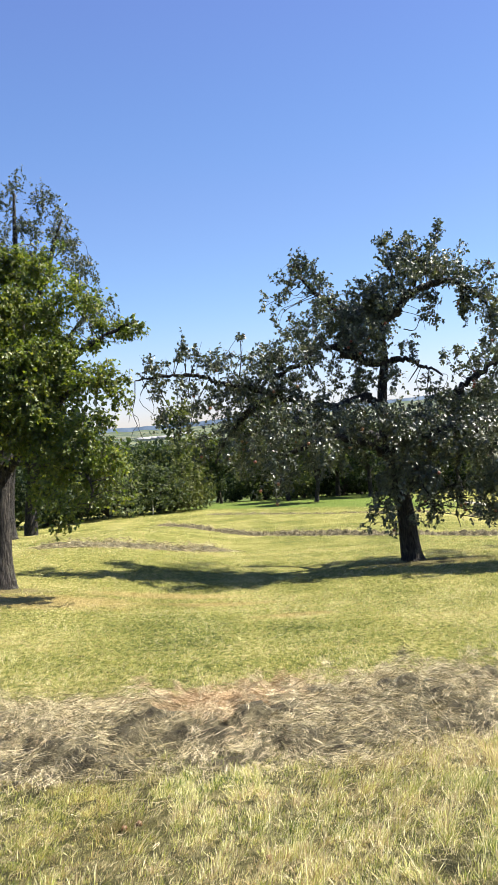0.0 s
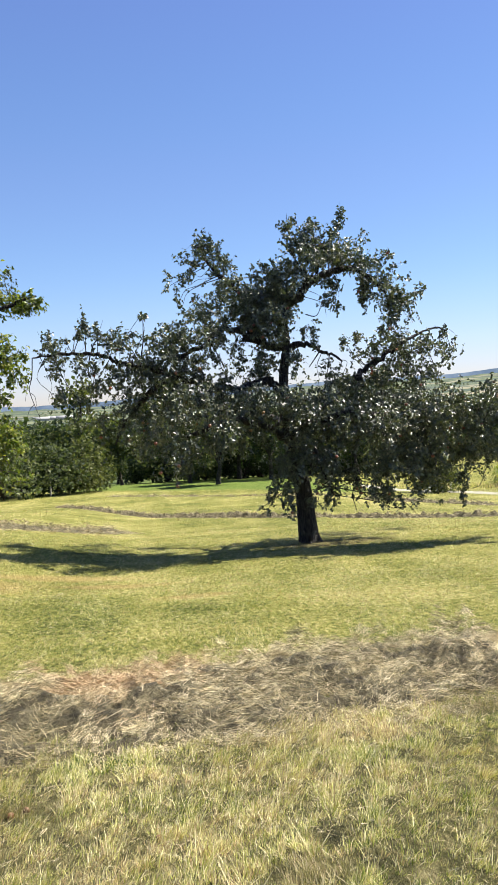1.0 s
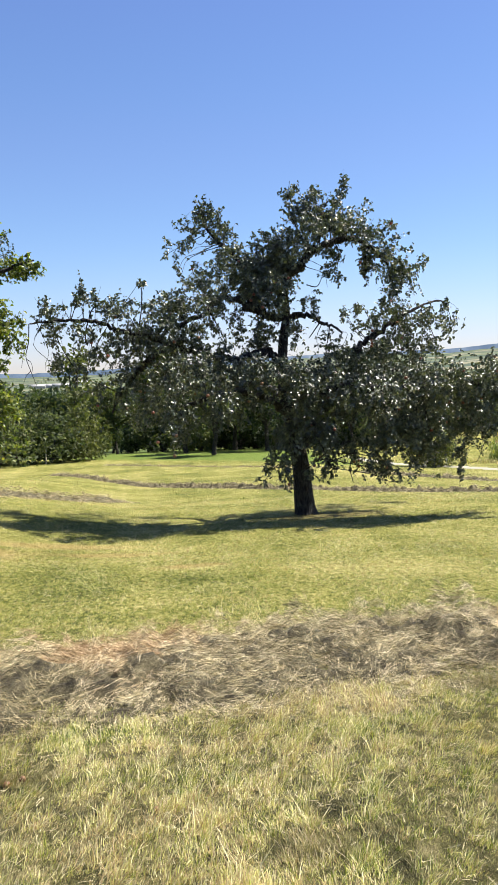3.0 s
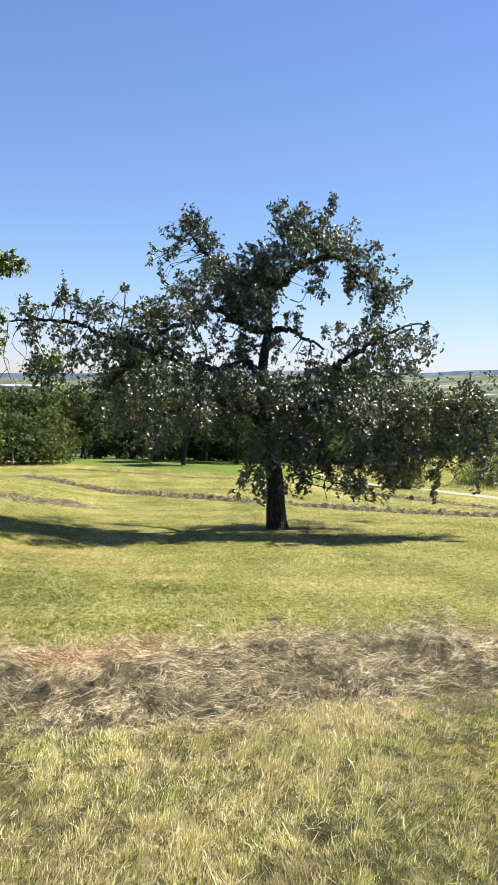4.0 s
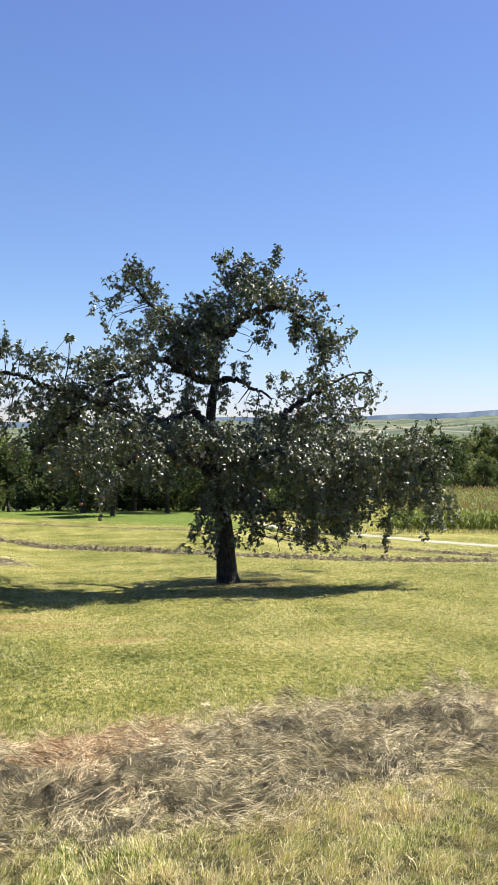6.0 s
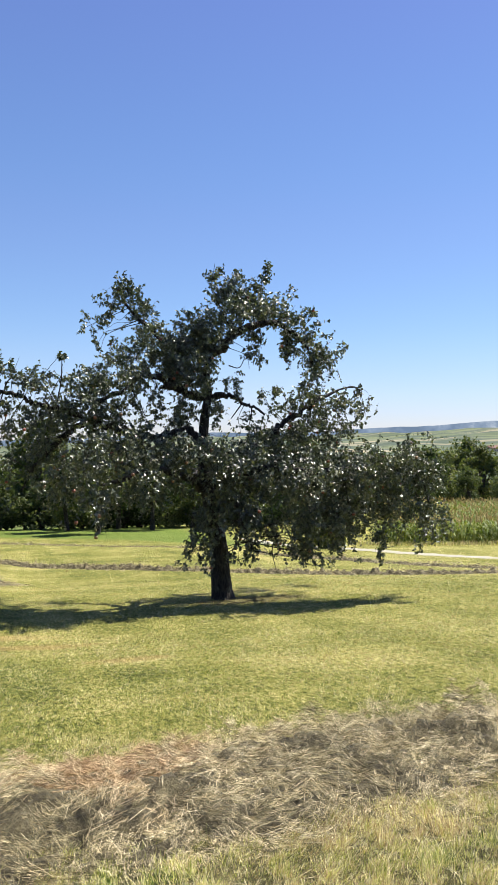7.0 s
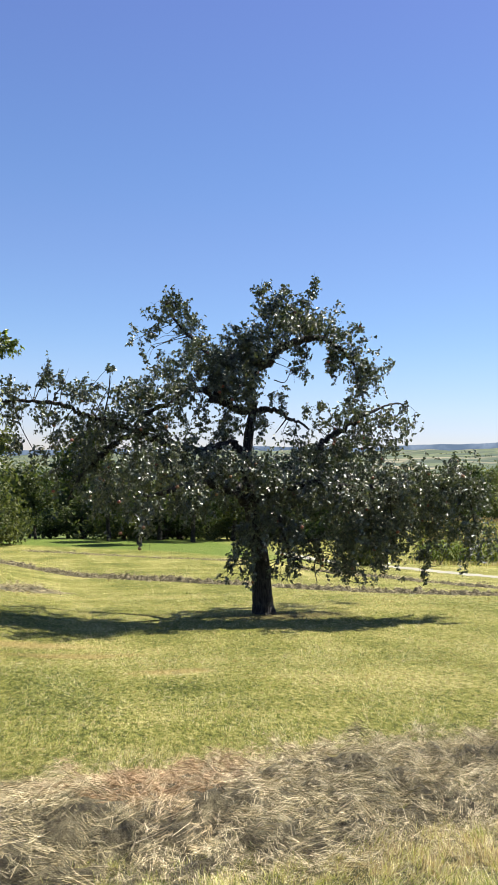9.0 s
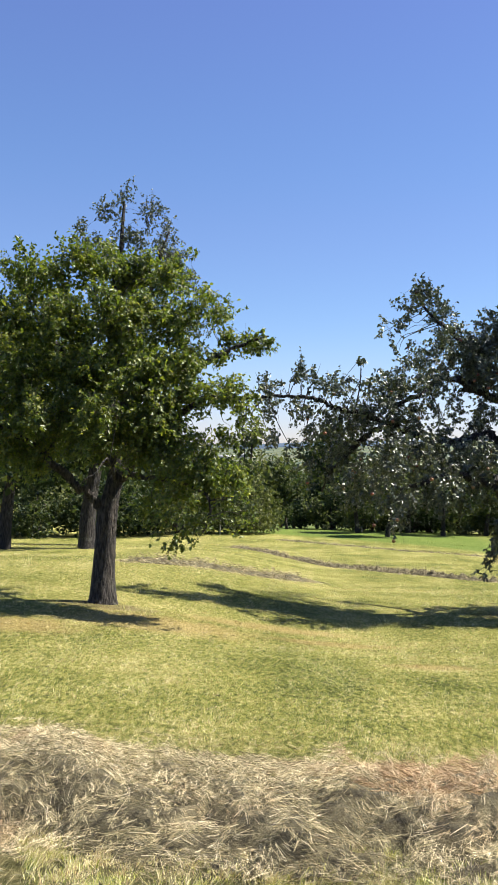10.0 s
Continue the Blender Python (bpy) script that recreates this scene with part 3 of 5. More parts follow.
def windrow(line, width, height, straws, straw_len, straw_wid, label, seed, lumps=1.0, heaps=()):
    """A heaped row of hay along plan points: a matted bed with loose stalks over it."""
    gen = np.random.default_rng(seed)
    mid = smooth_line(line, 10)
    seglen = np.concatenate([[0], np.cumsum(np.linalg.norm(np.diff(mid, axis=0), axis=1))])
    total = seglen[-1]
    nl, nw = max(24, int(total / (width * 0.045))), 33
    s = np.linspace(0, total, nl)
    cx, cy = np.interp(s, seglen, mid[:, 0]), np.interp(s, seglen, mid[:, 1])
    tx, ty = np.gradient(cx), np.gradient(cy)
    ln = np.hypot(tx, ty)
    px, py = -ty / ln, tx / ln

    def top(x, y, u, sv):
        p1, p2 = patchy(x, y, 2.3 / width, seed + 1), patchy(x, y, 9.0 / width, seed + 2)
        wav = 0.18 * np.sin(sv / width * 1.9 + seed)
        prof = np.clip(1 - np.abs(u + wav) ** 2.4, 0, 1)
        ends = np.clip(np.minimum(sv, total - sv) / (0.6 * width), 0, 1)
        h = height * prof * ends * (0.3 + lumps * (0.7 * p1 + 0.9 * (p2 - 0.5)))
        p3 = patchy(x, y, 26.0 / width, seed + 3)
        h = h + height * prof * ends * lumps * 0.95 * (p3 - 0.44)
        for hx, hy, hr, hh in heaps:
            h = h + hh * np.exp(-(((x - hx) / hr) ** 2 + ((y - hy) / (0.75 * hr)) ** 2) ** 1.5)
        return h

    u = np.linspace(-1.05, 1.05, nw)
    S, U = np.meshgrid(s, u, indexing="ij")
    X = cx[:, None] + px[:, None] * U * width / 2
    Y = cy[:, None] + py[:, None] * U * width / 2
    Z = land(X, Y) - 0.03 + 0.7 * np.maximum(top(X, Y, U, S), -0.01)
    i, j = np.meshgrid(np.arange(nl - 1), np.arange(nw - 1), indexing="ij")
    q = np.stack([i * nw + j, (i + 1) * nw + j, (i + 1) * nw + j + 1, i * nw + j + 1], axis=-1).reshape(-1, 4)
    row = thing("hay_windrow", (0, 0, 0), label, "hay", "rows of raked hay")
    part("matted_bed", mesh_of("matted_bed", np.stack([X, Y, Z], axis=-1).reshape(-1, 3), q, HAY_BED, True), row)
    # stalks lie in locks, and the locks swing from place to place
    per = 10
    k = straws // per
    sv, uv = gen.uniform(0, total, k), np.where(gen.random(k) < 0.8, gen.uniform(-1.12, 1.12, k), gen.normal(0, 0.8, k)).clip(-1.5, 1.5)
    ax, ay = np.interp(sv, s, cx), np.interp(sv, s, cy)
    nx, ny = np.interp(sv, s, px), np.interp(sv, s, py)
    x, y = ax + nx * uv * width / 2, ay + ny * uv * width / 2
    t = np.maximum(top(x, y, uv, sv), 0)
    z = land(x, y) - 0.012 + t + np.abs(gen.normal(0, 0.017, k)) * (0.3 + np.maximum(t, 0) / height)
    swing = (patchy(x, y, 5.0 / width, seed + 5) - 0.5) * 5.2 + 0.3 + gen.normal(0, 0.65, k)
    step = 0.05
    slope = (np.maximum(top(x + step * np.cos(swing), y + step * np.sin(swing), uv, sv), 0) - t) / step
    along = np.stack([np.cos(swing), np.sin(swing) * 0.8, gen.normal(0, 0.18, k) + 0.55 * np.clip(slope, -0.9, 0.9)], axis=1)
    size = straw_len[0] + (straw_len[1] - straw_len[0]) * gen.random(k) ** 1.8
    size = size / (1 + 1.1 * np.minimum(np.abs(slope), 1.2))
    mid = np.repeat(np.stack([x, y, z], axis=1), per, axis=0) + gen.normal(size=(k * per, 3)) * np.repeat(size, per)[:, None] * np.array([0.2, 0.2, 0.07])
    mid[:, 2] = np.maximum(mid[:, 2], land(mid[:, 0], mid[:, 1]) + 0.002)
    along = np.repeat(along, per, axis=0) + gen.normal(size=(k * per, 3)) * np.array([0.2, 0.2, 0.12])
    ln, wd = np.repeat(size, per) * gen.uniform(0.6, 1.2, k * per), gen.uniform(*straw_wid, k * per)
    bent = (np.arange(k * per) % 4 == 0) & (straws > 50000)
    vs, fs, at = [], [], 0
    for pick, plain in ((bent, False), (~bent, True)):
        if pick.any():
            v, f = straw_arrays(mid[pick], along[pick], ln[pick], wd[pick], gen, 0.3, plain)
            vs.append(v)
            fs.append(f + at)
            at += len(v)
    tagged(part("loose_straw", mesh_of("loose_straw", np.vstack(vs), np.vstack(fs), HAY), row), kind="stuff")
    return row


windrow([(-5.5, 4.9), (-3.2, 4.85), (-1.2, 4.6), (0.6, 4.62), (2.4, 4.75), (4.2, 4.9), (6.5, 5.1)], 1.45, 0.22, 270000, (0.03, 0.17), (0.0008, 0.0018),
    "thick loose row of bleached hay lying on mown grass", 21,
    heaps=[(1.98, 4.78, 0.19, 0.15), (2.38, 4.95, 0.24, 0.08), (1.45, 4.98, 0.18, 0.09), (0.75, 4.95, 0.3, 0.08), (-0.35, 4.4, 0.36, 0.12), (0.45, 4.2, 0.42, 0.07), (1.3, 4.25, 0.3, 0.05), (-1.35, 4.45, 0.3, 0.1), (-2.3, 4.5, 0.4, 0.1), (3.0, 4.8, 0.35, 0.12)])
windrow([(-4.4, 33.4), (-2.2, 30.2), (-0.2, 27.7), (3.1, 24.8), (6.4, 22.1), (8.9, 19.7), (10.6, 18.4), (14.5, 15.4)], 0.8, 0.15, 30000, (0.03, 0.11), (0.0028, 0.0055),
    "long row of grey-brown hay across the slope", 22, 1.5)
windrow([(-2.8, 44.0), (-0.8, 42.0), (2.2, 38.9), (4.2, 36.7), (6.4, 35.0), (8.0, 33.6)], 0.6, 0.065, 9000, (0.04, 0.13), (0.004, 0.008),
    "thin broken row of hay near the field edge", 23, 1.3)
windrow([(8.6, 30.6), (9.8, 28.8), (11.2, 26.8), (14.2, 22.2), (17.5, 18.4), (20.5, 15.5)], 0.7, 0.15, 16000, (0.04, 0.13), (0.0035, 0.007),
    "row of grey-brown hay beside the gravel track", 24)
windrow([(-5.2, 17.2), (-4.2, 17.9), (-2.4, 20.0), (-0.8, 22.0)], 0.9, 0.13, 20000, (0.03, 0.12), (0.0025, 0.005),
    "scattered patch of rust-brown hay in the shade of the trees", 25, 1.4)


# ---- the gravel track ----
def track(line, width):
    mid = smooth_line(line, 10)
    n, nw = len(mid), 7
    tang = unit(np.gradient(mid, axis=0))
    per = np.stack([-tang[:, 1], tang[:, 0]], axis=1)
    u = np.linspace(-0.5, 0.5, nw)
    taper = np.clip(0.35 + np.arange(n) / 20, 0, 1)
    P = mid[:, None] + per[:, None] * (u * width)[None, :, None] * taper[:, None, None]
    edge = 0.12 * np.sin(np.arange(n) * 1.7) + 0.08 * np.sin(np.arange(n) * 3.1)
    P = P + per[:, None] * (edge[:, None] * np.sign(u)[None])[:, :, None]
    Z = land(P[..., 0], P[..., 1]) + 0.03 - 0.06 * np.abs(2 * u)[None, :] ** 4
    i, j = np.meshgrid(np.arange(n - 1), np.arange(nw - 1), indexing="ij")
    q = np.stack([i * nw + j, (i + 1) * nw + j, (i + 1) * nw + j + 1, i * nw + j + 1], axis=-1).reshape(-1, 4)
    ob = new("road", mesh_of("road", np.concatenate([P, Z[..., None]], axis=-1).reshape(-1, 3), q, GRAVEL, True))
    tagged(ob, "pale gravel farm track along the maize field", "track", kind="structure")


track([(11.6, 43.4), (11.9, 40.6), (12.4, 37.2), (13.3, 33.9), (14.6, 31.4), (16.2, 28.9), (18.4, 26.6), (21.8, 23.5), (27, 19)], 1.3)


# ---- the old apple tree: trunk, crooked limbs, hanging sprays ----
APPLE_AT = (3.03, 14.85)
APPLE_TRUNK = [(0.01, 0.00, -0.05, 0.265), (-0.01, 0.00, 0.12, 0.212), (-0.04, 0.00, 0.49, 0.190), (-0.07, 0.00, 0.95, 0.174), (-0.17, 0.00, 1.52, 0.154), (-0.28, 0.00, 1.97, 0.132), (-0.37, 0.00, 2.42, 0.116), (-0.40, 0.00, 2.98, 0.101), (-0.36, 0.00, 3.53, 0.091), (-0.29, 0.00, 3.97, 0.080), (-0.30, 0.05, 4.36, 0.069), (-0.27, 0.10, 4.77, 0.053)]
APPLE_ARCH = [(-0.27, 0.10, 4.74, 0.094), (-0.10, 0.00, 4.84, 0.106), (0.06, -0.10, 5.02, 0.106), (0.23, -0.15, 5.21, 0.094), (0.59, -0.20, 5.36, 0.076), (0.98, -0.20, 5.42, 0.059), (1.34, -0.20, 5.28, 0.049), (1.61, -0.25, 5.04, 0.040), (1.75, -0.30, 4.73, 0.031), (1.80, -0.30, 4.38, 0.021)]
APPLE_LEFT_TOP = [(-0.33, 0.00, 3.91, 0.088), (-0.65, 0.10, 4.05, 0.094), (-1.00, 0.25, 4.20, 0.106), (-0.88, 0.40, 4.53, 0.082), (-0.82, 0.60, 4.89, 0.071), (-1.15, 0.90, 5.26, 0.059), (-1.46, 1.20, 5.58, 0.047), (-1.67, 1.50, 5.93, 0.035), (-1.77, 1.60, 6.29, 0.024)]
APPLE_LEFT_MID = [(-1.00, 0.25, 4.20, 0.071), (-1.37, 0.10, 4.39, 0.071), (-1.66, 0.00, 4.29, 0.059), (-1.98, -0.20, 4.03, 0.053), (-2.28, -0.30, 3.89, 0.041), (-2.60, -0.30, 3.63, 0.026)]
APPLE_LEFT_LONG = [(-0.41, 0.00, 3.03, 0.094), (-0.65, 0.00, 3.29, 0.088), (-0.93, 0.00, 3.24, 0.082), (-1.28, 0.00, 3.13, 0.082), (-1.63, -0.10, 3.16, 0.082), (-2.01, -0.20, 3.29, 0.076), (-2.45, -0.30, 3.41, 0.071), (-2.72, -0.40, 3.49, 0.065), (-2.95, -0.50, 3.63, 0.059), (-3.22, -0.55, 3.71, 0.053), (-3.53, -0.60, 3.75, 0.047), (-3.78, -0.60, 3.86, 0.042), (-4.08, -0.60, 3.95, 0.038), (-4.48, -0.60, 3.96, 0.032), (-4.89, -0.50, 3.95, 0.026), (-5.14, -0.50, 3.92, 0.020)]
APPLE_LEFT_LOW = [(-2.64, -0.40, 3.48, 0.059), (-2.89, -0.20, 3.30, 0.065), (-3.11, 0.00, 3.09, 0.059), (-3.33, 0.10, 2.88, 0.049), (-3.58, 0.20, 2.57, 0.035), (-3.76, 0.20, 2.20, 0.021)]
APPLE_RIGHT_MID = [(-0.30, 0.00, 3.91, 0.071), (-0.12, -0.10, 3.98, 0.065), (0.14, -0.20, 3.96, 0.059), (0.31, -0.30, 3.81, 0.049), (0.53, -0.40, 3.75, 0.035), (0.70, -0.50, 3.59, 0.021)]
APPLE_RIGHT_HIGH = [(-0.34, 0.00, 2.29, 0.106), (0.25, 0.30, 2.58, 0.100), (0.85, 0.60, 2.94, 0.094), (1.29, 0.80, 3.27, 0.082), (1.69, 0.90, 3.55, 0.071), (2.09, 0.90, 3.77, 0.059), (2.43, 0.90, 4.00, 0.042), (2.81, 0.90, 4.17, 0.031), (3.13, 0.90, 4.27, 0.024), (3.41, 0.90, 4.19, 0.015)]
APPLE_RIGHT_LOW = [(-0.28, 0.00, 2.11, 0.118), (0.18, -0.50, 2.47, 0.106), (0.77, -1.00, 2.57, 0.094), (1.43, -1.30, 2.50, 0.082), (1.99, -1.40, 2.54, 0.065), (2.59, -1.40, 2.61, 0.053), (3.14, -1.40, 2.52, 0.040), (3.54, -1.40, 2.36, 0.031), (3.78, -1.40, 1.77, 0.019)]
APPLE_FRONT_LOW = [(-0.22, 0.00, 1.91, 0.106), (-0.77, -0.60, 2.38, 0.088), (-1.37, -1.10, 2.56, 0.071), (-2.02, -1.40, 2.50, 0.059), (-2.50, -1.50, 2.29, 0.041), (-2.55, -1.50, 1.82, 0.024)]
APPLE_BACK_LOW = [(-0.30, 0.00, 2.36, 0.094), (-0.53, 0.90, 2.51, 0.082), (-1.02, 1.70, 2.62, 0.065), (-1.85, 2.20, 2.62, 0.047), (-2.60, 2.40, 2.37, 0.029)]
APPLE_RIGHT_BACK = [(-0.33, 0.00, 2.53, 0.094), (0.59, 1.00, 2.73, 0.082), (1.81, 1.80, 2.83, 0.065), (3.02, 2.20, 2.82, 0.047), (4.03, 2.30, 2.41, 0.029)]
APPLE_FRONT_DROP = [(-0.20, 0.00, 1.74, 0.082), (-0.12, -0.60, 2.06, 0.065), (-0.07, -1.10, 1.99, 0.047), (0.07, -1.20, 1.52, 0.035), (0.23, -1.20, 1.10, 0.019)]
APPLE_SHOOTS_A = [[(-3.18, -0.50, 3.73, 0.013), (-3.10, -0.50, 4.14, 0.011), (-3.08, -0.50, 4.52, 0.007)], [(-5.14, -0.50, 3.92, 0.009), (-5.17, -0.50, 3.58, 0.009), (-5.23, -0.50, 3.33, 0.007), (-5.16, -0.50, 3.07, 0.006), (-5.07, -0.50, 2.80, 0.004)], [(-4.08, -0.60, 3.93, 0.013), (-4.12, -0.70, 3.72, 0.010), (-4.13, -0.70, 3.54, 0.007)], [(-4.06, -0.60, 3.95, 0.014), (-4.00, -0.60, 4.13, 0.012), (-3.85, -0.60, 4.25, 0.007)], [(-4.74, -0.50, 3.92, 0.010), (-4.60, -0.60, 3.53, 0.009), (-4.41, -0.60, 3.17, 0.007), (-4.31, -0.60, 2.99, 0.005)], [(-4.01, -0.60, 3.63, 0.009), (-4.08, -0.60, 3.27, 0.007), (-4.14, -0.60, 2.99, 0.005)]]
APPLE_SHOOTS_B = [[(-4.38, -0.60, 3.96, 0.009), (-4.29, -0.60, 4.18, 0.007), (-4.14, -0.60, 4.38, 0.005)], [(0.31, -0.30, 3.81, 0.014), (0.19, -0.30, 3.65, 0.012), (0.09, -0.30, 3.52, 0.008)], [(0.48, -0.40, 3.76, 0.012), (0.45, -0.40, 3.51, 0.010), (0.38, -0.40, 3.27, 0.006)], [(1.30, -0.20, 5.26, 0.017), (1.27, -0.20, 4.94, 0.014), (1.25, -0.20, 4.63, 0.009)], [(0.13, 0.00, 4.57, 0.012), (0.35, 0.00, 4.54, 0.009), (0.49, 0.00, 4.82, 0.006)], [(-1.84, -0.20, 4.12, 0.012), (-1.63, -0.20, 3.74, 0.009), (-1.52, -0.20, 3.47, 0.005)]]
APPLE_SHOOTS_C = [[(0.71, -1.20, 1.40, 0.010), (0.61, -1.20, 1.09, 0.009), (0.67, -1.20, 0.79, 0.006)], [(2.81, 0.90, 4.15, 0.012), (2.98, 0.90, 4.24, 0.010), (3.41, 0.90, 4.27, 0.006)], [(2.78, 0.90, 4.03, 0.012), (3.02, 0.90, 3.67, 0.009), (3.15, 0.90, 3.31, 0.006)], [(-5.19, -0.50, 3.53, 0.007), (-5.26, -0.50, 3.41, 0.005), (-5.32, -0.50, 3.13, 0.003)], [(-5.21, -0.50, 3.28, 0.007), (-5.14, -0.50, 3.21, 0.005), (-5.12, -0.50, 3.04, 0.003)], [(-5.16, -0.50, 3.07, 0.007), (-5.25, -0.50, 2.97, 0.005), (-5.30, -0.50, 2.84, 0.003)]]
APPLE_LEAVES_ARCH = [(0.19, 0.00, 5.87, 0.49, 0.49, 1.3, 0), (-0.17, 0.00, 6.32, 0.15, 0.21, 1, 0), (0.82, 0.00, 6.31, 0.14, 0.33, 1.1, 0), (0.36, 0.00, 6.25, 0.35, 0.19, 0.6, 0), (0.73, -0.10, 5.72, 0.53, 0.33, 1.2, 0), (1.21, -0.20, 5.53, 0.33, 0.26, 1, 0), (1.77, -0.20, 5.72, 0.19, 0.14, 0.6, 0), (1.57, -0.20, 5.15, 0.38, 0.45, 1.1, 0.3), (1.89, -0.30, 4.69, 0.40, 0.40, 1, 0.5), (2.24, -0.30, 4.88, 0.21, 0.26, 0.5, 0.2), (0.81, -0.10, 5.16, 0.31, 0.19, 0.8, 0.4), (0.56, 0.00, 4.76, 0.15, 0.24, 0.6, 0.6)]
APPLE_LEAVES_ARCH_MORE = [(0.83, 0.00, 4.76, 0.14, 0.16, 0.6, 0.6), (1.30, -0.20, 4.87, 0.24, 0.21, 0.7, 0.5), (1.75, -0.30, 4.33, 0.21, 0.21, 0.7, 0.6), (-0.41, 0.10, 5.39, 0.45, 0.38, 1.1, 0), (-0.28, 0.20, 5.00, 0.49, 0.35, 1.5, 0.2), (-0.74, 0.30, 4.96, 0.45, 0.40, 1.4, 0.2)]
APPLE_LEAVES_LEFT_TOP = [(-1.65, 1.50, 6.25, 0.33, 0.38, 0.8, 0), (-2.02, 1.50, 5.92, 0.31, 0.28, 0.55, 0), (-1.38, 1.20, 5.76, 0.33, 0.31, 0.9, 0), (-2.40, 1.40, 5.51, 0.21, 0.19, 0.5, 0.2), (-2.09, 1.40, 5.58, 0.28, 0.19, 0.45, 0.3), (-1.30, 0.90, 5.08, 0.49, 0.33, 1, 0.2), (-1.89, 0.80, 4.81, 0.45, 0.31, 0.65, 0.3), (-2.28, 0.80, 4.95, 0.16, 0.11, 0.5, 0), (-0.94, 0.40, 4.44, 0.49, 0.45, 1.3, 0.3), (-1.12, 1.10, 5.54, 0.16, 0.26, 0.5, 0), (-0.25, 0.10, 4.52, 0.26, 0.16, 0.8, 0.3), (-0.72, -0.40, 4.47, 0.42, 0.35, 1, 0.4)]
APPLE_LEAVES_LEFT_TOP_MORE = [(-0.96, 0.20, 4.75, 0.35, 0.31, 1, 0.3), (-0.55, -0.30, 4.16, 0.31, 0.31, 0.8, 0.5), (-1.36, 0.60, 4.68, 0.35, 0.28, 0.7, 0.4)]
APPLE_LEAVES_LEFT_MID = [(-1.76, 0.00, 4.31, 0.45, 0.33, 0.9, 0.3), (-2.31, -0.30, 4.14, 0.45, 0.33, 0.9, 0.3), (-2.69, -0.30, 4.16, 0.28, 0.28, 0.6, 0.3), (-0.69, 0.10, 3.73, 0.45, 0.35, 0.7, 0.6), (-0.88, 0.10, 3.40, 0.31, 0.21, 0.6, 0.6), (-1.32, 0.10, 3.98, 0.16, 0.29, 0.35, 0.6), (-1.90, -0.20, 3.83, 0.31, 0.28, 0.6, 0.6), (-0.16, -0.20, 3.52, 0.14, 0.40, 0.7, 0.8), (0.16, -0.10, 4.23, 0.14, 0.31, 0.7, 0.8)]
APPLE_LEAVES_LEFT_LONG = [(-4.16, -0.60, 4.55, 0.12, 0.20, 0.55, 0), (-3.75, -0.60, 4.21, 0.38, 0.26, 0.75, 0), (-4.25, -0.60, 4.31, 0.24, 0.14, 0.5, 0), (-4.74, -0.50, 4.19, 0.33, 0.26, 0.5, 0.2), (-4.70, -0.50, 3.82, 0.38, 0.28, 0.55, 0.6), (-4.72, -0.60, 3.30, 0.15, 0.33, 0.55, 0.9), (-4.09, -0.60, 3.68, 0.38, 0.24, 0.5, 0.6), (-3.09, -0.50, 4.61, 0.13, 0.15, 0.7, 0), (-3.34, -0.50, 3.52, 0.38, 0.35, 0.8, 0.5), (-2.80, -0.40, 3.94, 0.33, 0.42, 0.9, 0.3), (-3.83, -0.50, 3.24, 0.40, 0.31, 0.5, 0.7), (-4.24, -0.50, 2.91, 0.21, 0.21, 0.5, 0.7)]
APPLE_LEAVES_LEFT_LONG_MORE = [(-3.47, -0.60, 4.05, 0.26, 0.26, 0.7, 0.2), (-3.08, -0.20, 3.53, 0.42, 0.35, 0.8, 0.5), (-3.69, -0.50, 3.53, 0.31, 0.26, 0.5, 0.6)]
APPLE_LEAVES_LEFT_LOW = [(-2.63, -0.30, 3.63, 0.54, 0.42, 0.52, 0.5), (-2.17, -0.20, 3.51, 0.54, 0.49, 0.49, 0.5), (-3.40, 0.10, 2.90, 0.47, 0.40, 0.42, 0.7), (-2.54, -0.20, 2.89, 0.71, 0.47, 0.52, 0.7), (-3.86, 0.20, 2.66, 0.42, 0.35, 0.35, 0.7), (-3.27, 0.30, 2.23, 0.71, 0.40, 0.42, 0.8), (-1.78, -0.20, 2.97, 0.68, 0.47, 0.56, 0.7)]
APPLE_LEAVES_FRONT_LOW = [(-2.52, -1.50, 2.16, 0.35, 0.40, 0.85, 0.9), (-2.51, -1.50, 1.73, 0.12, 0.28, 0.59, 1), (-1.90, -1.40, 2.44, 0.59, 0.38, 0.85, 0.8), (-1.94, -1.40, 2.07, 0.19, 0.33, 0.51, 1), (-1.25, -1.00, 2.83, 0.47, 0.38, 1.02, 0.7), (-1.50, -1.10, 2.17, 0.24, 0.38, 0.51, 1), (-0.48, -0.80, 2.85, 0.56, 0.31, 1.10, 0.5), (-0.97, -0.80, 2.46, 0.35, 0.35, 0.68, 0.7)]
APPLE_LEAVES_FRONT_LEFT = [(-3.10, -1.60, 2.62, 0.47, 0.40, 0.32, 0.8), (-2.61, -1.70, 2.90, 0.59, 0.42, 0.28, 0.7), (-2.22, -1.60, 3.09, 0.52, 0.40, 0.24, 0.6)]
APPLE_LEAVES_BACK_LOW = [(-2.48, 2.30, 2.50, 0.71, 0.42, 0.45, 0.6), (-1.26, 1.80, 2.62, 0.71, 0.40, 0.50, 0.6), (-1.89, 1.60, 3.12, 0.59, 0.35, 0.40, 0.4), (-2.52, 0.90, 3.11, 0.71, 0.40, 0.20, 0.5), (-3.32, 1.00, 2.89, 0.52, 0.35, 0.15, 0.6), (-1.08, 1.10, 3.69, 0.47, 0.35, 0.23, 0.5)]
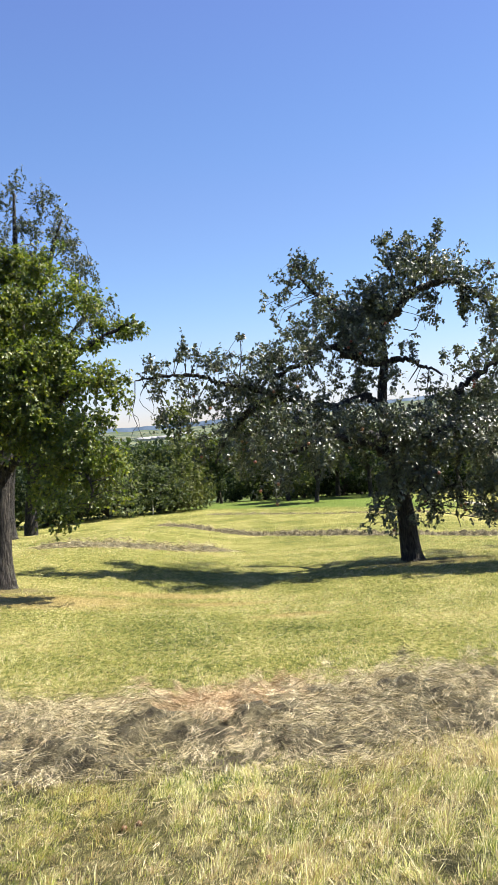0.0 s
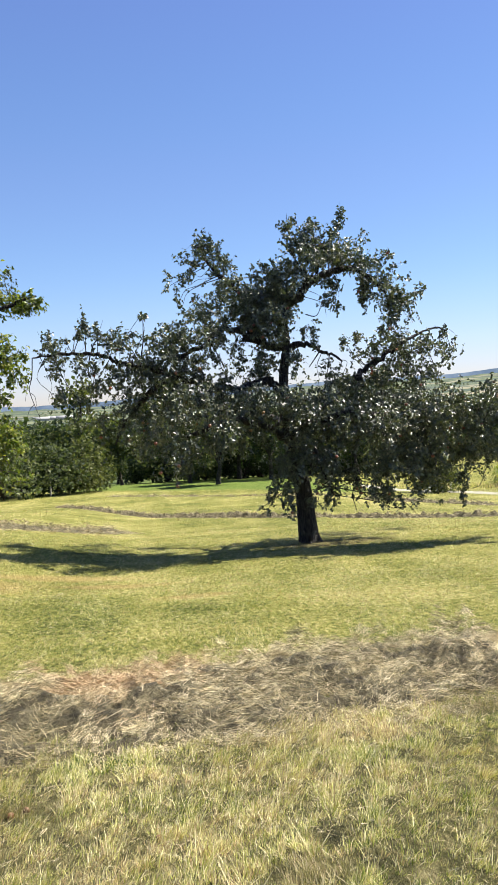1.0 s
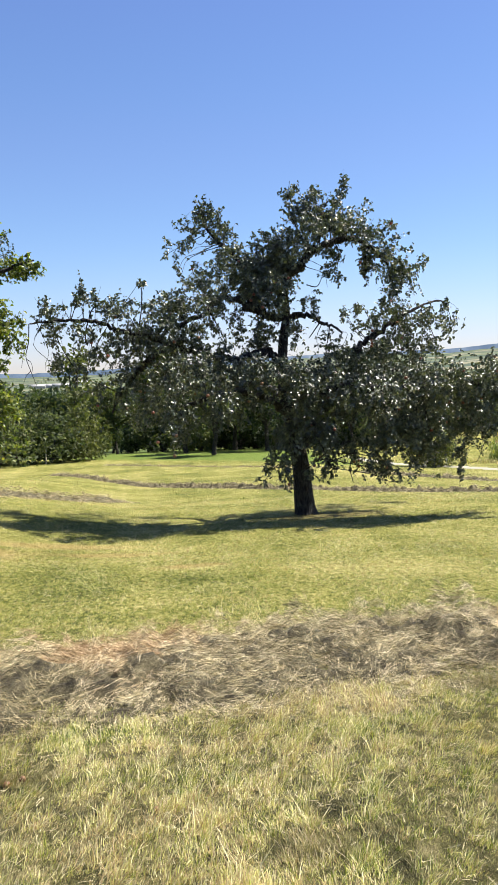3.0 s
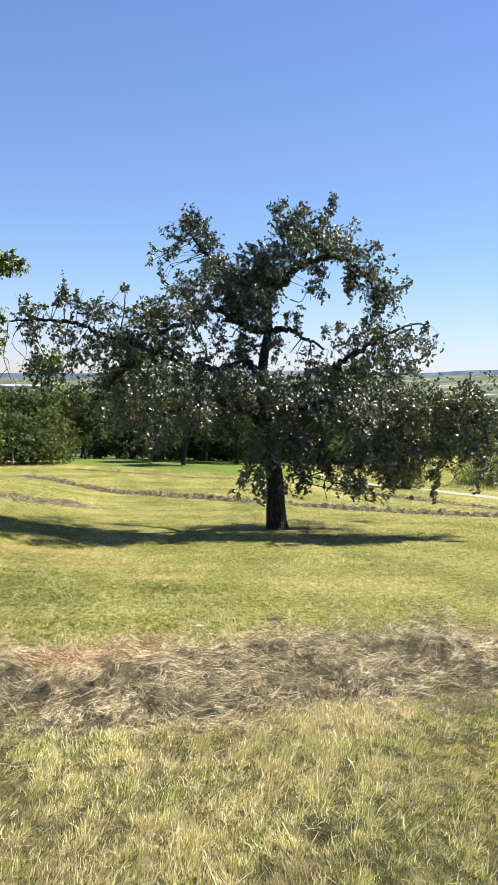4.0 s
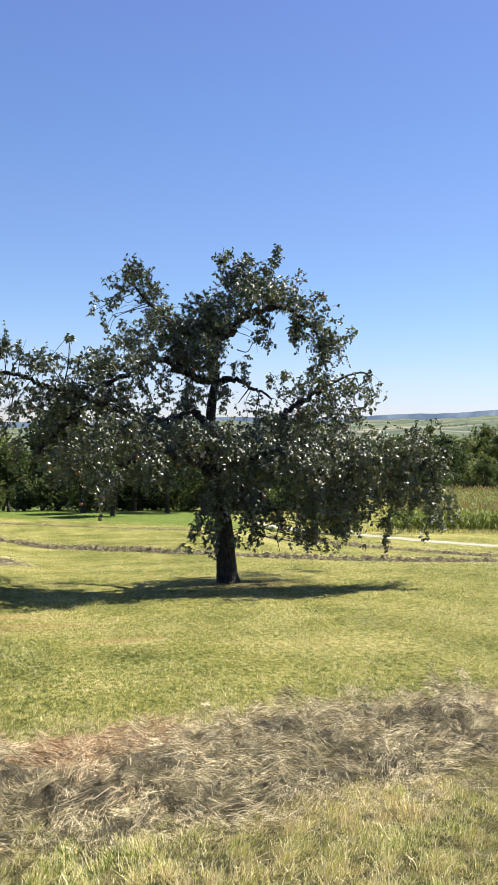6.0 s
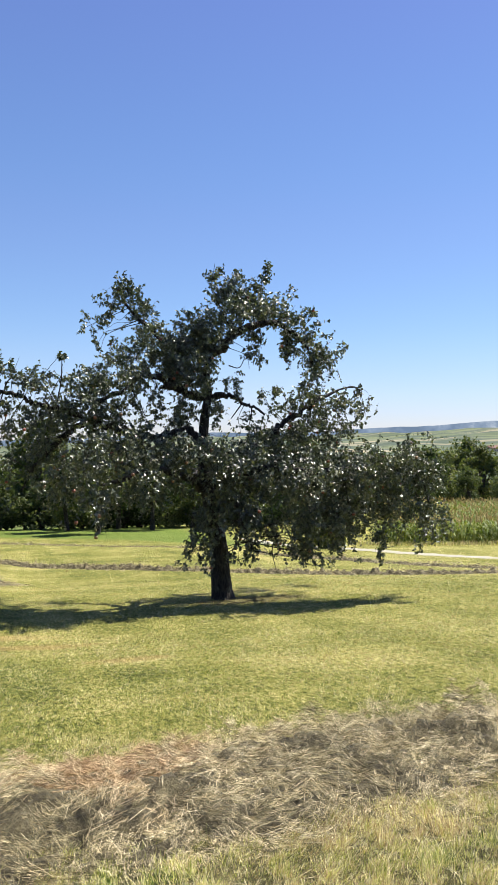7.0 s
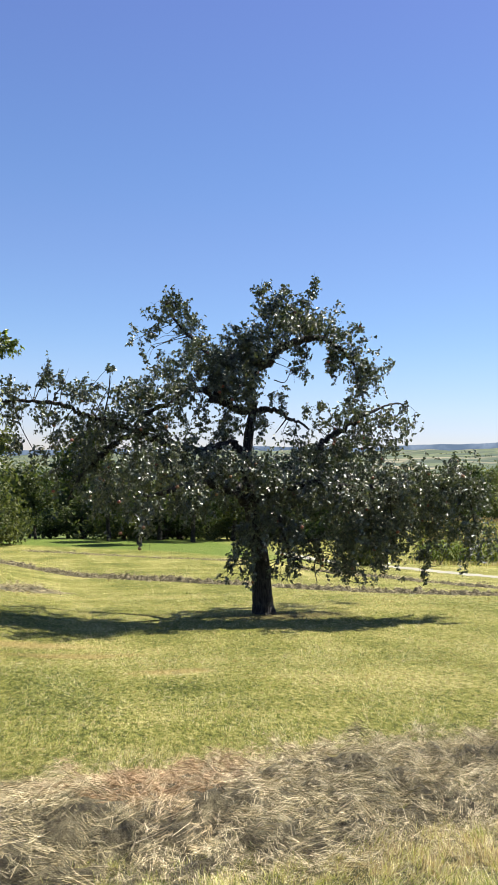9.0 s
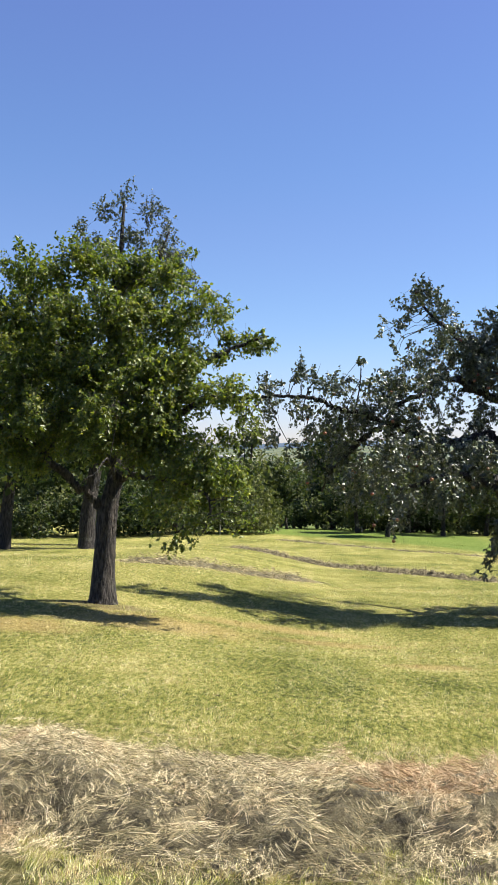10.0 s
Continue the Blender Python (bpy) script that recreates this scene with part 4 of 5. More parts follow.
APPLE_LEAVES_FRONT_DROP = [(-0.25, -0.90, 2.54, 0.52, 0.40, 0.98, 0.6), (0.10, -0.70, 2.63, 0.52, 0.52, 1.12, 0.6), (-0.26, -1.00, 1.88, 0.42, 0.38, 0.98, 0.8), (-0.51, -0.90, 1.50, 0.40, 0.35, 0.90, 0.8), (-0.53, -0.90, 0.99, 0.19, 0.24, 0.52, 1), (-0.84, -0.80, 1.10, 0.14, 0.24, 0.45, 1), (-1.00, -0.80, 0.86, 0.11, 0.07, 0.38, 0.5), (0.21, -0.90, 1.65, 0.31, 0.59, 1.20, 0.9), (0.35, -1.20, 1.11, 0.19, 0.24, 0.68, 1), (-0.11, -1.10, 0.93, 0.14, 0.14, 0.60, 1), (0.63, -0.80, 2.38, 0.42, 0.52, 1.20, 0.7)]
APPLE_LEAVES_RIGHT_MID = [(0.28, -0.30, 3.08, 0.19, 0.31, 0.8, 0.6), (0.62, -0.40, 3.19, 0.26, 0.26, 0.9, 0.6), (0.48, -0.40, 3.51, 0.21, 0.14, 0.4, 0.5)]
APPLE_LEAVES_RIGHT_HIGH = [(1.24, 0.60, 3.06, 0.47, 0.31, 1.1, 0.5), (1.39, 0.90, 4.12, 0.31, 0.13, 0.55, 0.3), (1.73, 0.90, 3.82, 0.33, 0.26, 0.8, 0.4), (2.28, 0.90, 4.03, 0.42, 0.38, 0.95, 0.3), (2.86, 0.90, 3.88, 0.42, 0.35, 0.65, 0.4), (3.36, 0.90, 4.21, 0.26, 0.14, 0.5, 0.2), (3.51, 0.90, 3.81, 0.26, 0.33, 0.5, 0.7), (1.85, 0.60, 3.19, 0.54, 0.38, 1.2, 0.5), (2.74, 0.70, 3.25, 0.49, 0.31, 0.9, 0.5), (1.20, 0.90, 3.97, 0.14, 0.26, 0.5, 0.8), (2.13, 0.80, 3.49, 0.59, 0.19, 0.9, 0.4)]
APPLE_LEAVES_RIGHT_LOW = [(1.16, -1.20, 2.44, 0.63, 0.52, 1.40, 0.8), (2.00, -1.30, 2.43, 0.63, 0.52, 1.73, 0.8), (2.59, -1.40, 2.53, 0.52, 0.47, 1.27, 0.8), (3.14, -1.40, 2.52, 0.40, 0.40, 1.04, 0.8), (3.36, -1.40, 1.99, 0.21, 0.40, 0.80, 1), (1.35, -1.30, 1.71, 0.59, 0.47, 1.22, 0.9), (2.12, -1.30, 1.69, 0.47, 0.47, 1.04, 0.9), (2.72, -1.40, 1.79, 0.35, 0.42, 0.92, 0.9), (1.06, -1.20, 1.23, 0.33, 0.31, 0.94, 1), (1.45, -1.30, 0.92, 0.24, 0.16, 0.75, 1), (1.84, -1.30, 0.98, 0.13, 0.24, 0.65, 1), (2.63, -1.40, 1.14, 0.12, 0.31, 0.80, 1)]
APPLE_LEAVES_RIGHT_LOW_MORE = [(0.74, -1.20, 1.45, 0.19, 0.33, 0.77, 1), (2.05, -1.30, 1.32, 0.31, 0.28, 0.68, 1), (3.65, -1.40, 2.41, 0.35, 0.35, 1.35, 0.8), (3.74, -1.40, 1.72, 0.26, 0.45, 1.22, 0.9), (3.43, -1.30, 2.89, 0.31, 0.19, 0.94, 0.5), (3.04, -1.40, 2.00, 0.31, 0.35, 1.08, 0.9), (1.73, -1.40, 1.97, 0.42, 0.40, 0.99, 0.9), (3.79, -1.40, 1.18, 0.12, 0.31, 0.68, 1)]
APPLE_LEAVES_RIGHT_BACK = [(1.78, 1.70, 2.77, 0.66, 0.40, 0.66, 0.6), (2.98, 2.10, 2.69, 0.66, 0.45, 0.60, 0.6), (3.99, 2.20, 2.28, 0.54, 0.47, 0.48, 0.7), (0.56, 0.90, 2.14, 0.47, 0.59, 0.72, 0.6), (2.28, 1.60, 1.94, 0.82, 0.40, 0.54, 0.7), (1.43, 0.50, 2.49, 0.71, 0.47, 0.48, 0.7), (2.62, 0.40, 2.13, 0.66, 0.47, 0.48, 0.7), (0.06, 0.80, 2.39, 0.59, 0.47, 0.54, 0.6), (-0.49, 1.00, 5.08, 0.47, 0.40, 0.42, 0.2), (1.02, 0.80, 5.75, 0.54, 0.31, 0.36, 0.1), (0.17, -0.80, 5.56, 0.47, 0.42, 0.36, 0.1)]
LEFT_AT = (-4.07, 11.80)
LEFT_TRUNK = [(-0.01, 0.00, -0.05, 0.260), (-0.00, 0.00, 0.09, 0.208), (0.01, 0.00, 0.44, 0.173), (0.04, 0.00, 0.87, 0.156), (0.06, -0.00, 1.26, 0.156), (0.12, 0.00, 1.64, 0.130), (0.20, 0.10, 2.07, 0.113), (0.28, 0.20, 2.59, 0.095), (0.25, 0.20, 3.20, 0.078), (0.18, 0.20, 3.80, 0.061), (0.11, 0.20, 4.50, 0.043), (0.06, 0.20, 5.11, 0.026)]
LEFT_LIMB_LEFT = [(0.07, 0.00, 1.09, 0.078), (-0.02, -0.03, 1.39, 0.095), (-0.16, -0.15, 1.63, 0.087), (-0.36, -0.35, 1.84, 0.074), (-0.70, -0.60, 2.24, 0.061), (-1.12, -0.80, 2.56, 0.043), (-1.70, -1.00, 2.87, 0.026)]
LEFT_LIMB_RIGHT = [(0.17, 0.10, 1.81, 0.078), (0.64, -0.30, 2.33, 0.069), (1.19, -0.60, 2.74, 0.056), (1.62, -0.80, 3.05, 0.043), (2.11, -0.90, 3.04, 0.022)]
LEFT_LIMB_RIGHT_UP = [(0.27, 0.20, 2.67, 0.069), (0.84, -0.10, 3.17, 0.061), (1.37, -0.20, 3.50, 0.052), (1.78, -0.20, 3.71, 0.039), (2.20, -0.20, 3.91, 0.026), (2.49, -0.20, 4.00, 0.014)]
LEFT_LIMB_RIGHT_LOW = [(0.24, 0.00, 1.99, 0.052), (0.87, -0.60, 1.93, 0.043), (1.43, -1.00, 1.87, 0.035), (1.77, -1.20, 1.66, 0.023), (1.73, -1.20, 1.28, 0.012)]
LEFT_LIMB_LEFT_UP = [(0.27, 0.20, 2.76, 0.069), (-0.43, 0.40, 3.47, 0.061), (-1.11, 0.50, 4.20, 0.043), (-1.49, 0.50, 4.93, 0.026)]
LEFT_DEAD_BRANCH = [(0.19, 0.00, 1.81, 0.026), (0.37, -0.90, 2.06, 0.017), (0.51, -1.70, 2.22, 0.014), (0.44, -1.90, 2.06, 0.011), (0.31, -1.95, 1.96, 0.009), (0.21, -1.95, 1.86, 0.005)]
LEFT_LIMB_BACK = [(0.23, 0.00, 1.99, 0.069), (0.15, 1.00, 2.70, 0.061), (0.07, 1.70, 3.50, 0.043), (0.12, 1.90, 4.42, 0.026)]
LEFT_LEAVES_TOP = [(-1.19, 0.20, 5.02, 0.52, 0.38, 1.2, 0), (-0.47, 0.20, 5.12, 0.52, 0.36, 1.3, 0), (0.31, 0.20, 5.09, 0.57, 0.40, 1.3, 0), (1.00, 0.10, 5.01, 0.38, 0.33, 1.1, 0), (1.30, 0.10, 5.33, 0.12, 0.09, 0.4, 0), (-0.52, -0.30, 4.24, 0.69, 0.48, 1.5, 0.2), (0.35, -0.40, 4.18, 0.69, 0.48, 1.5, 0.2), (1.02, -0.20, 4.21, 0.48, 0.45, 1.4, 0.2), (-1.38, -0.20, 4.27, 0.52, 0.52, 1.3, 0.2), (-2.26, -0.20, 4.27, 0.61, 0.57, 1.2, 0.2)]
LEFT_LEAVES_RIGHT = [(1.63, -0.20, 4.35, 0.33, 0.26, 1, 0.2), (2.13, -0.20, 3.98, 0.36, 0.17, 1.1, 0.1), (2.41, -0.20, 3.93, 0.17, 0.19, 0.9, 0.1), (1.82, -0.20, 3.71, 0.35, 0.14, 0.9, 0.3), (1.31, -0.40, 3.56, 0.45, 0.35, 1.3, 0.3), (2.01, -0.90, 3.09, 0.31, 0.21, 1.1, 0.4), (2.18, -0.90, 2.90, 0.17, 0.26, 1, 0.7), (1.61, -0.70, 3.05, 0.31, 0.26, 1, 0.4), (1.15, -0.80, 2.89, 0.48, 0.38, 1.4, 0.5)]
LEFT_LEAVES_MIDDLE = [(0.67, -0.50, 3.43, 0.66, 0.43, 1.5, 0.3), (-0.16, -0.50, 3.43, 0.66, 0.45, 1.5, 0.3), (-1.00, -0.50, 3.39, 0.66, 0.47, 1.4, 0.3), (-1.97, -0.60, 3.21, 0.61, 0.57, 1.3, 0.3), (-1.33, -0.70, 2.68, 0.52, 0.43, 1.1, 0.5), (-0.55, -0.80, 2.72, 0.55, 0.38, 1.2, 0.5), (0.24, -1.00, 2.76, 0.52, 0.38, 1.2, 0.5), (0.75, -0.80, 2.69, 0.43, 0.35, 1.2, 0.5), (-0.30, 1.60, 3.78, 0.78, 0.52, 1.2, 0.2), (-1.37, 1.50, 3.97, 0.78, 0.52, 1.2, 0.2), (0.65, 1.30, 3.75, 0.52, 0.43, 1, 0.2), (-0.87, -0.60, 2.24, 0.48, 0.31, 1.1, 0.6)]
LEFT_LEAVES_MIDDLE_MORE = [(-0.27, -0.50, 2.50, 0.40, 0.26, 1, 0.4), (0.30, -0.90, 2.45, 0.38, 0.26, 1, 0.4), (0.75, -0.80, 2.35, 0.38, 0.28, 1, 0.5), (-1.37, -0.60, 2.40, 0.40, 0.24, 0.7, 0.5), (-1.39, 0.80, 2.55, 0.48, 0.28, 0.9, 0.5), (-0.41, 1.00, 2.62, 0.52, 0.32, 1, 0.5)]
LEFT_LEAVES_RIGHT_LOW = [(1.19, -0.80, 2.36, 0.43, 0.35, 0.75, 0.49), (1.60, -1.00, 2.09, 0.45, 0.35, 0.82, 0.56), (1.16, -0.80, 1.92, 0.40, 0.29, 0.68, 0.56), (1.92, -1.10, 2.10, 0.31, 0.38, 0.75, 0.56), (1.46, -1.10, 1.54, 0.35, 0.29, 0.68, 0.63), (1.89, -1.10, 1.68, 0.29, 0.26, 0.54, 0.63), (1.58, -1.20, 1.27, 0.16, 0.16, 0.41, 0.70), (1.92, -0.90, 2.52, 0.24, 0.21, 0.54, 0.42), (2.29, -1.10, 1.42, 0.40, 0.14, 0.17, 0.42), (1.36, -0.60, 2.44, 0.38, 0.29, 0.75, 0.42), (0.88, -0.60, 1.55, 0.26, 0.23, 0.48, 0.56), (2.14, -1.10, 1.84, 0.17, 0.26, 0.48, 0.63)]
LEFT_LEAVES_RIGHT_LOW_MORE = [(1.30, -1.10, 1.11, 0.23, 0.12, 0.5, 1)]
BACK_AT = (-7.98, 24.00)
BACK_TRUNK = [(0.00, 0.00, -0.11, 0.345), (-0.00, 0.00, 0.23, 0.272), (0.03, 0.00, 1.00, 0.245), (0.20, 0.00, 2.17, 0.209), (0.48, 0.00, 3.60, 0.182), (0.74, 0.00, 5.03, 0.154), (0.89, 0.00, 6.64, 0.127), (0.98, 0.00, 8.43, 0.091), (1.04, 0.00, 9.85, 0.064), (1.11, 0.00, 10.93, 0.036)]
BACK_LIMB_A = [(1.06, 0.00, 5.93, 0.109), (0.27, 0.50, 7.44, 0.073), (-0.15, 0.60, 8.93, 0.054), (-0.34, 0.60, 10.04, 0.027)]
BACK_LIMB_B = [(1.03, 0.00, 6.64, 0.109), (1.97, -0.50, 7.96, 0.073), (2.42, -0.60, 9.15, 0.054), (2.67, -0.60, 9.84, 0.027)]
BACK_LIMB_C = [(1.09, 0.00, 4.85, 0.109), (2.31, 0.50, 6.34, 0.073), (3.20, 0.60, 7.44, 0.036)]
BACK_LIMB_D = [(1.09, 0.00, 4.50, 0.109), (-0.33, -0.50, 5.87, 0.073), (-1.39, -0.60, 6.91, 0.036)]
BACK_LEAVES_TOP = [(1.14, 0.00, 11.19, 0.40, 0.47, 0.5, 0.5), (0.56, 0.00, 10.58, 0.62, 0.36, 0.55, 0.5), (1.92, 0.00, 10.59, 0.54, 0.51, 0.65, 0.6), (1.44, 0.00, 9.85, 0.98, 0.54, 0.6, 0.6), (2.60, -0.40, 9.81, 0.40, 0.44, 0.5, 0.7), (-0.32, 0.40, 10.39, 0.44, 0.33, 0.45, 0.4), (-0.12, 0.50, 9.64, 0.84, 0.62, 0.5, 0.6), (2.66, -0.50, 9.17, 0.65, 0.62, 0.7, 0.7), (3.18, -0.40, 8.32, 0.54, 0.65, 0.7, 0.8), (1.31, 0.00, 8.42, 1.63, 0.91, 0.6, 0.6), (3.22, 0.50, 7.07, 0.91, 0.73, 0.6, 0.7), (-1.43, -0.50, 7.28, 0.91, 1.09, 0.6, 0.7)]
BACK_LEAVES_TOP_MORE = [(-2.32, -0.50, 6.23, 0.91, 1.09, 0.5, 0.7), (1.14, 0.00, 6.64, 1.63, 1.09, 0.6, 0.6), (-2.58, -0.30, 4.82, 0.73, 1.09, 0.5, 0.8)]


def orchard_tree(name, at, trunk, limbs, shoots, masses, leaf_mat, bark_mat, label, category, seed, per_m2, leaf, limb_knots=0.16, group="", per=3, deep=1.5, bunch=5):
    gen = np.random.default_rng(seed)
    z0 = float(land(*at))
    tree = thing(name, (at[0], at[1], z0), label, category, group)
    co, q, t = tube(smooth_line(trunk, 6), 18, 0.07, seed)
    part("trunk", mesh_of("trunk", co, [q, t], bark_mat, True), tree)
    for i, l in enumerate(limbs):
        line = smooth_line(l, 5)
        line[1:-1, :3] += gen.normal(0, 0.35, (len(line) - 2, 3)) * line[1:-1, 3:]
        line[:, 3] *= 0.85 * (1 + 0.12 * gen.normal(size=len(line)))
        co, q, t = tube(line, 10, limb_knots, seed + i)
        part("limb", mesh_of("limb", co, [q, t], bark_mat, True), tree)
    twigs = branchlets(masses, [trunk[3:], *limbs], gen, per)
    for s in shoots:
        twigs.append(tube(smooth_line(s, 4), 6, 0.1, seed))
    co, f = joined(twigs)
    tagged(part("branchwork", mesh_of("branchwork", co, f, bark_mat, True), tree), kind="stuff")
    starts, ends, co, tri = sprays(masses, gen, per_m2, leaf, deep=deep, bunch=bunch)
    sv, sf = thin_stalks(starts, ends, gen)
    tagged(part("twig_growth", mesh_of("twig_growth", sv, sf, TWIG), tree), kind="stuff")
    tagged(part("crown", mesh_of("crown", co, tri, leaf_mat), tree), kind="stuff")
    return tree, ends, gen


def apple_mesh(name, material, r=0.032):
    """A small apple: dimpled sphere with a stalk."""
    bm = bmesh.new()
    bmesh.ops.create_uvsphere(bm, u_segments=8, v_segments=6, radius=r)
    for v in bm.verts:
        flat = math.hypot(v.co.x, v.co.y) / r
        v.co.z -= math.copysign(0.28 * r * max(0.0, 1 - flat * 1.6), v.co.z)
        v.co.x *= 1.06
    st = bmesh.ops.create_cone(bm, segments=4, radius1=0.0022, radius2=0.0015, depth=0.03)
    bmesh.ops.translate(bm, verts=st["verts"], vec=(0, 0, r * 0.9))
    me = bpy.data.meshes.new(name)
    bm.to_mesh(me)
    bm.free()
    me.materials.append(material)
    for p in me.polygons:
        p.use_smooth = True
    return me


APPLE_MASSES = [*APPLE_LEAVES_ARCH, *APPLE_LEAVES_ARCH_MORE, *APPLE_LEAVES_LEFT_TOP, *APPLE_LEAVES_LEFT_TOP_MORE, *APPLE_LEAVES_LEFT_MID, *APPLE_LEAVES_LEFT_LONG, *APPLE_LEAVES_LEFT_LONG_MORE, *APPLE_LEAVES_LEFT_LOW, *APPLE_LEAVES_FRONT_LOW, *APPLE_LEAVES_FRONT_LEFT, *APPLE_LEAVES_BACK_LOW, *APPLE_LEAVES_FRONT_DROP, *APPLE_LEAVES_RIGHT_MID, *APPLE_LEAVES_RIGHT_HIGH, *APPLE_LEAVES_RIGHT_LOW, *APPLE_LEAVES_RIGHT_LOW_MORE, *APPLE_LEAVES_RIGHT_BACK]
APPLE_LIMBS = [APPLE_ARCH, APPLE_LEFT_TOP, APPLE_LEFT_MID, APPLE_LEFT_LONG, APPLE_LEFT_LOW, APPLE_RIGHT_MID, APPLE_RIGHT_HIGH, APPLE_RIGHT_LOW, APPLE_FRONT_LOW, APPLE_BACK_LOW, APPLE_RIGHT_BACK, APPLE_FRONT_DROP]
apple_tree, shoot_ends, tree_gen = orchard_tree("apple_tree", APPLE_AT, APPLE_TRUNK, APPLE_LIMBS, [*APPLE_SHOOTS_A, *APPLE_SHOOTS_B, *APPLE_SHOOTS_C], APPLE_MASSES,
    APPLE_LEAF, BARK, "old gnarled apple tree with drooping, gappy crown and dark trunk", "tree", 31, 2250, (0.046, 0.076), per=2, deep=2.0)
apple_me = apple_mesh("apple", APPLE_SKIN)
for k in tree_gen.choice(len(shoot_ends), 150, replace=False):
    fruit = part("apple", apple_me, apple_tree)
    fruit.location = Vector(shoot_ends[k]) - Vector((0, 0, 0.05))
    fruit.rotation_euler = (tree_gen.uniform(-0.4, 0.4), tree_gen.uniform(-0.4, 0.4), tree_gen.uniform(0, 6))

orchard_tree("fruit_tree", LEFT_AT, LEFT_TRUNK, [LEFT_LIMB_LEFT, LEFT_LIMB_RIGHT, LEFT_LIMB_RIGHT_UP, LEFT_LIMB_RIGHT_LOW, LEFT_LIMB_LEFT_UP, LEFT_DEAD_BRANCH, LEFT_LIMB_BACK], [], [*LEFT_LEAVES_TOP, *LEFT_LEAVES_RIGHT, *LEFT_LEAVES_MIDDLE, *LEFT_LEAVES_MIDDLE_MORE, *LEFT_LEAVES_RIGHT_LOW, *LEFT_LEAVES_RIGHT_LOW_MORE],
    PEAR_LEAF, BARK_PALE, "sturdy fruit tree with dense sunlit green crown", "tree", 41, 3300, (0.04, 0.068), per=2, bunch=10)
# Dark apple bark on this trunk stands for the shade it is in.
orchard_tree("tall_pear_tree", BACK_AT, BACK_TRUNK, [BACK_LIMB_A, BACK_LIMB_B, BACK_LIMB_C, BACK_LIMB_D], [], [*BACK_LEAVES_TOP, *BACK_LEAVES_TOP_MORE],
    GREY_LEAF, BARK, "tall slender pear tree with thin grey-green crown", "tree", 51, 1700, (0.045, 0.08), per=2)


# ---- trees farther off ----
def clump_arrays(p, out, size, gen):
    """Ragged tufts of three crossing, folded leaf shapes, standing for a handful of leaves each."""
    n = len(p) * 3
    p, out, size = np.repeat(p, 3, axis=0), np.repeat(out, 3, axis=0), np.repeat(size, 3)
    d = unit(out * 0.5 + gen.normal(size=p.shape))
    nrm = unit(gen.normal(size=p.shape) * 0.6 + out * 0.4 + np.array([0, 0, 0.6]))
    s = (size * gen.uniform(0.6, 1.1, n))[:, None]
    at = p + gen.normal(size=p.shape) * size[:, None] * 0.35
    side = unit(np.cross(d, nrm))
    up = np.cross(side, d)
    v = np.stack([at, at + d * s * 0.5 - side * s * 0.38 + up * s * 0.14, at + d * s, at + d * s * 0.55 + side * s * 0.36 + up * s * 0.1], axis=1)
    return v.reshape(-1, 3), (np.arange(n)[:, None, None] * 4 + np.array([[0, 2, 1], [0, 3, 2]])).reshape(-1, 3)


def far_tree(name, height, spread, clumps, size, label, seed, trunk_share=0.3, material=None, slim=1.0, group=""):
    """A tree for the middle distance: forked trunk and a crown of leaf tufts in uneven lobes."""
    gen = np.random.default_rng(seed)
    tree = thing(name, (0, 0, 0), label, "tree", group)
    h0 = height * trunk_share
    bend = gen.normal(0, 0.03 * height, 4)
    r = 0.024 * height + 0.03
    trunk = [(0, 0, -0.3, r * 1.35), (bend[0] * 0.3, bend[1] * 0.3, h0 * 0.4, r), (bend[0], bend[1], h0, r * 0.85), (bend[2], bend[3], height * 0.7, r * 0.4), (bend[2], bend[3], height * 0.9, r * 0.1)]
    co, q, t = tube(smooth_line(trunk, 4), 9, 0.06, seed)
    part("trunk", mesh_of("trunk", co, [q, t], BARK, True), tree)
    arms, lobes = [], []
    for i in range(int(8 + 3 * slim)):
        a = i * 2.4 + gen.uniform(-0.5, 0.5)
        lift = gen.uniform(0.0, 1.0)
        z = h0 + (height - h0) * (0.12 + 0.72 * lift)
        reach = spread * (0.35 + 0.65 * math.sin(math.pi * min(1, 0.22 + lift * 0.78))) * gen.uniform(0.45, 0.8)
        tip = np.array([math.cos(a) * reach, math.sin(a) * reach, z])
        root = np.array([bend[0], bend[1], h0 * gen.uniform(0.8, 1.3)])
        mid = (root + tip) / 2 + np.array([0, 0, 0.08 * height])
        arms.append(tube(smooth_line([(*root, r * 0.5), (*mid, r * 0.3), (*tip, r * 0.08)], 4), 6, 0.1, seed + i))
        lobes.append((tip, spread * gen.uniform(0.3, 0.48)))
    lobes.append((np.array([bend[2], bend[3], height * 0.9]), spread * 0.3))
    co, f = joined(arms)
    tagged(part("branchwork", mesh_of("branchwork", co, f, BARK, True), tree), kind="stuff")
    n = clumps // len(lobes)
    p, o = [], []
    for c, rad in lobes:
        d = unit(gen.normal(size=(n, 3)))
        rr = gen.uniform(0.25, 1.08, n)[:, None] ** 0.6
        p.append(c + d * rr * rad * np.array([1, 1, 0.85]) * (1 + 0.18 * np.sin(d[:, :1] * 7 + d[:, 2:] * 5)))
        o.append(d)
    p, o = np.vstack(p), np.vstack(o)
    ok = p[:, 2] > 0.25 * h0
    co, tri = clump_arrays(p[ok], o[ok], gen.uniform(0.7, 1.3, ok.sum()) * size, gen)
    tagged(part("crown", mesh_of("crown", co, tri, material or WOOD_LEAF), tree), kind="stuff")
    return tree


def stand(tree, x, y, turn, scale=1.0, sink=0.05):
    tree.scale = (scale, scale, scale)
    tree.location = (x, y, float(land(x, y)) - sink)
    tree.rotation_euler = (0, 0, turn)


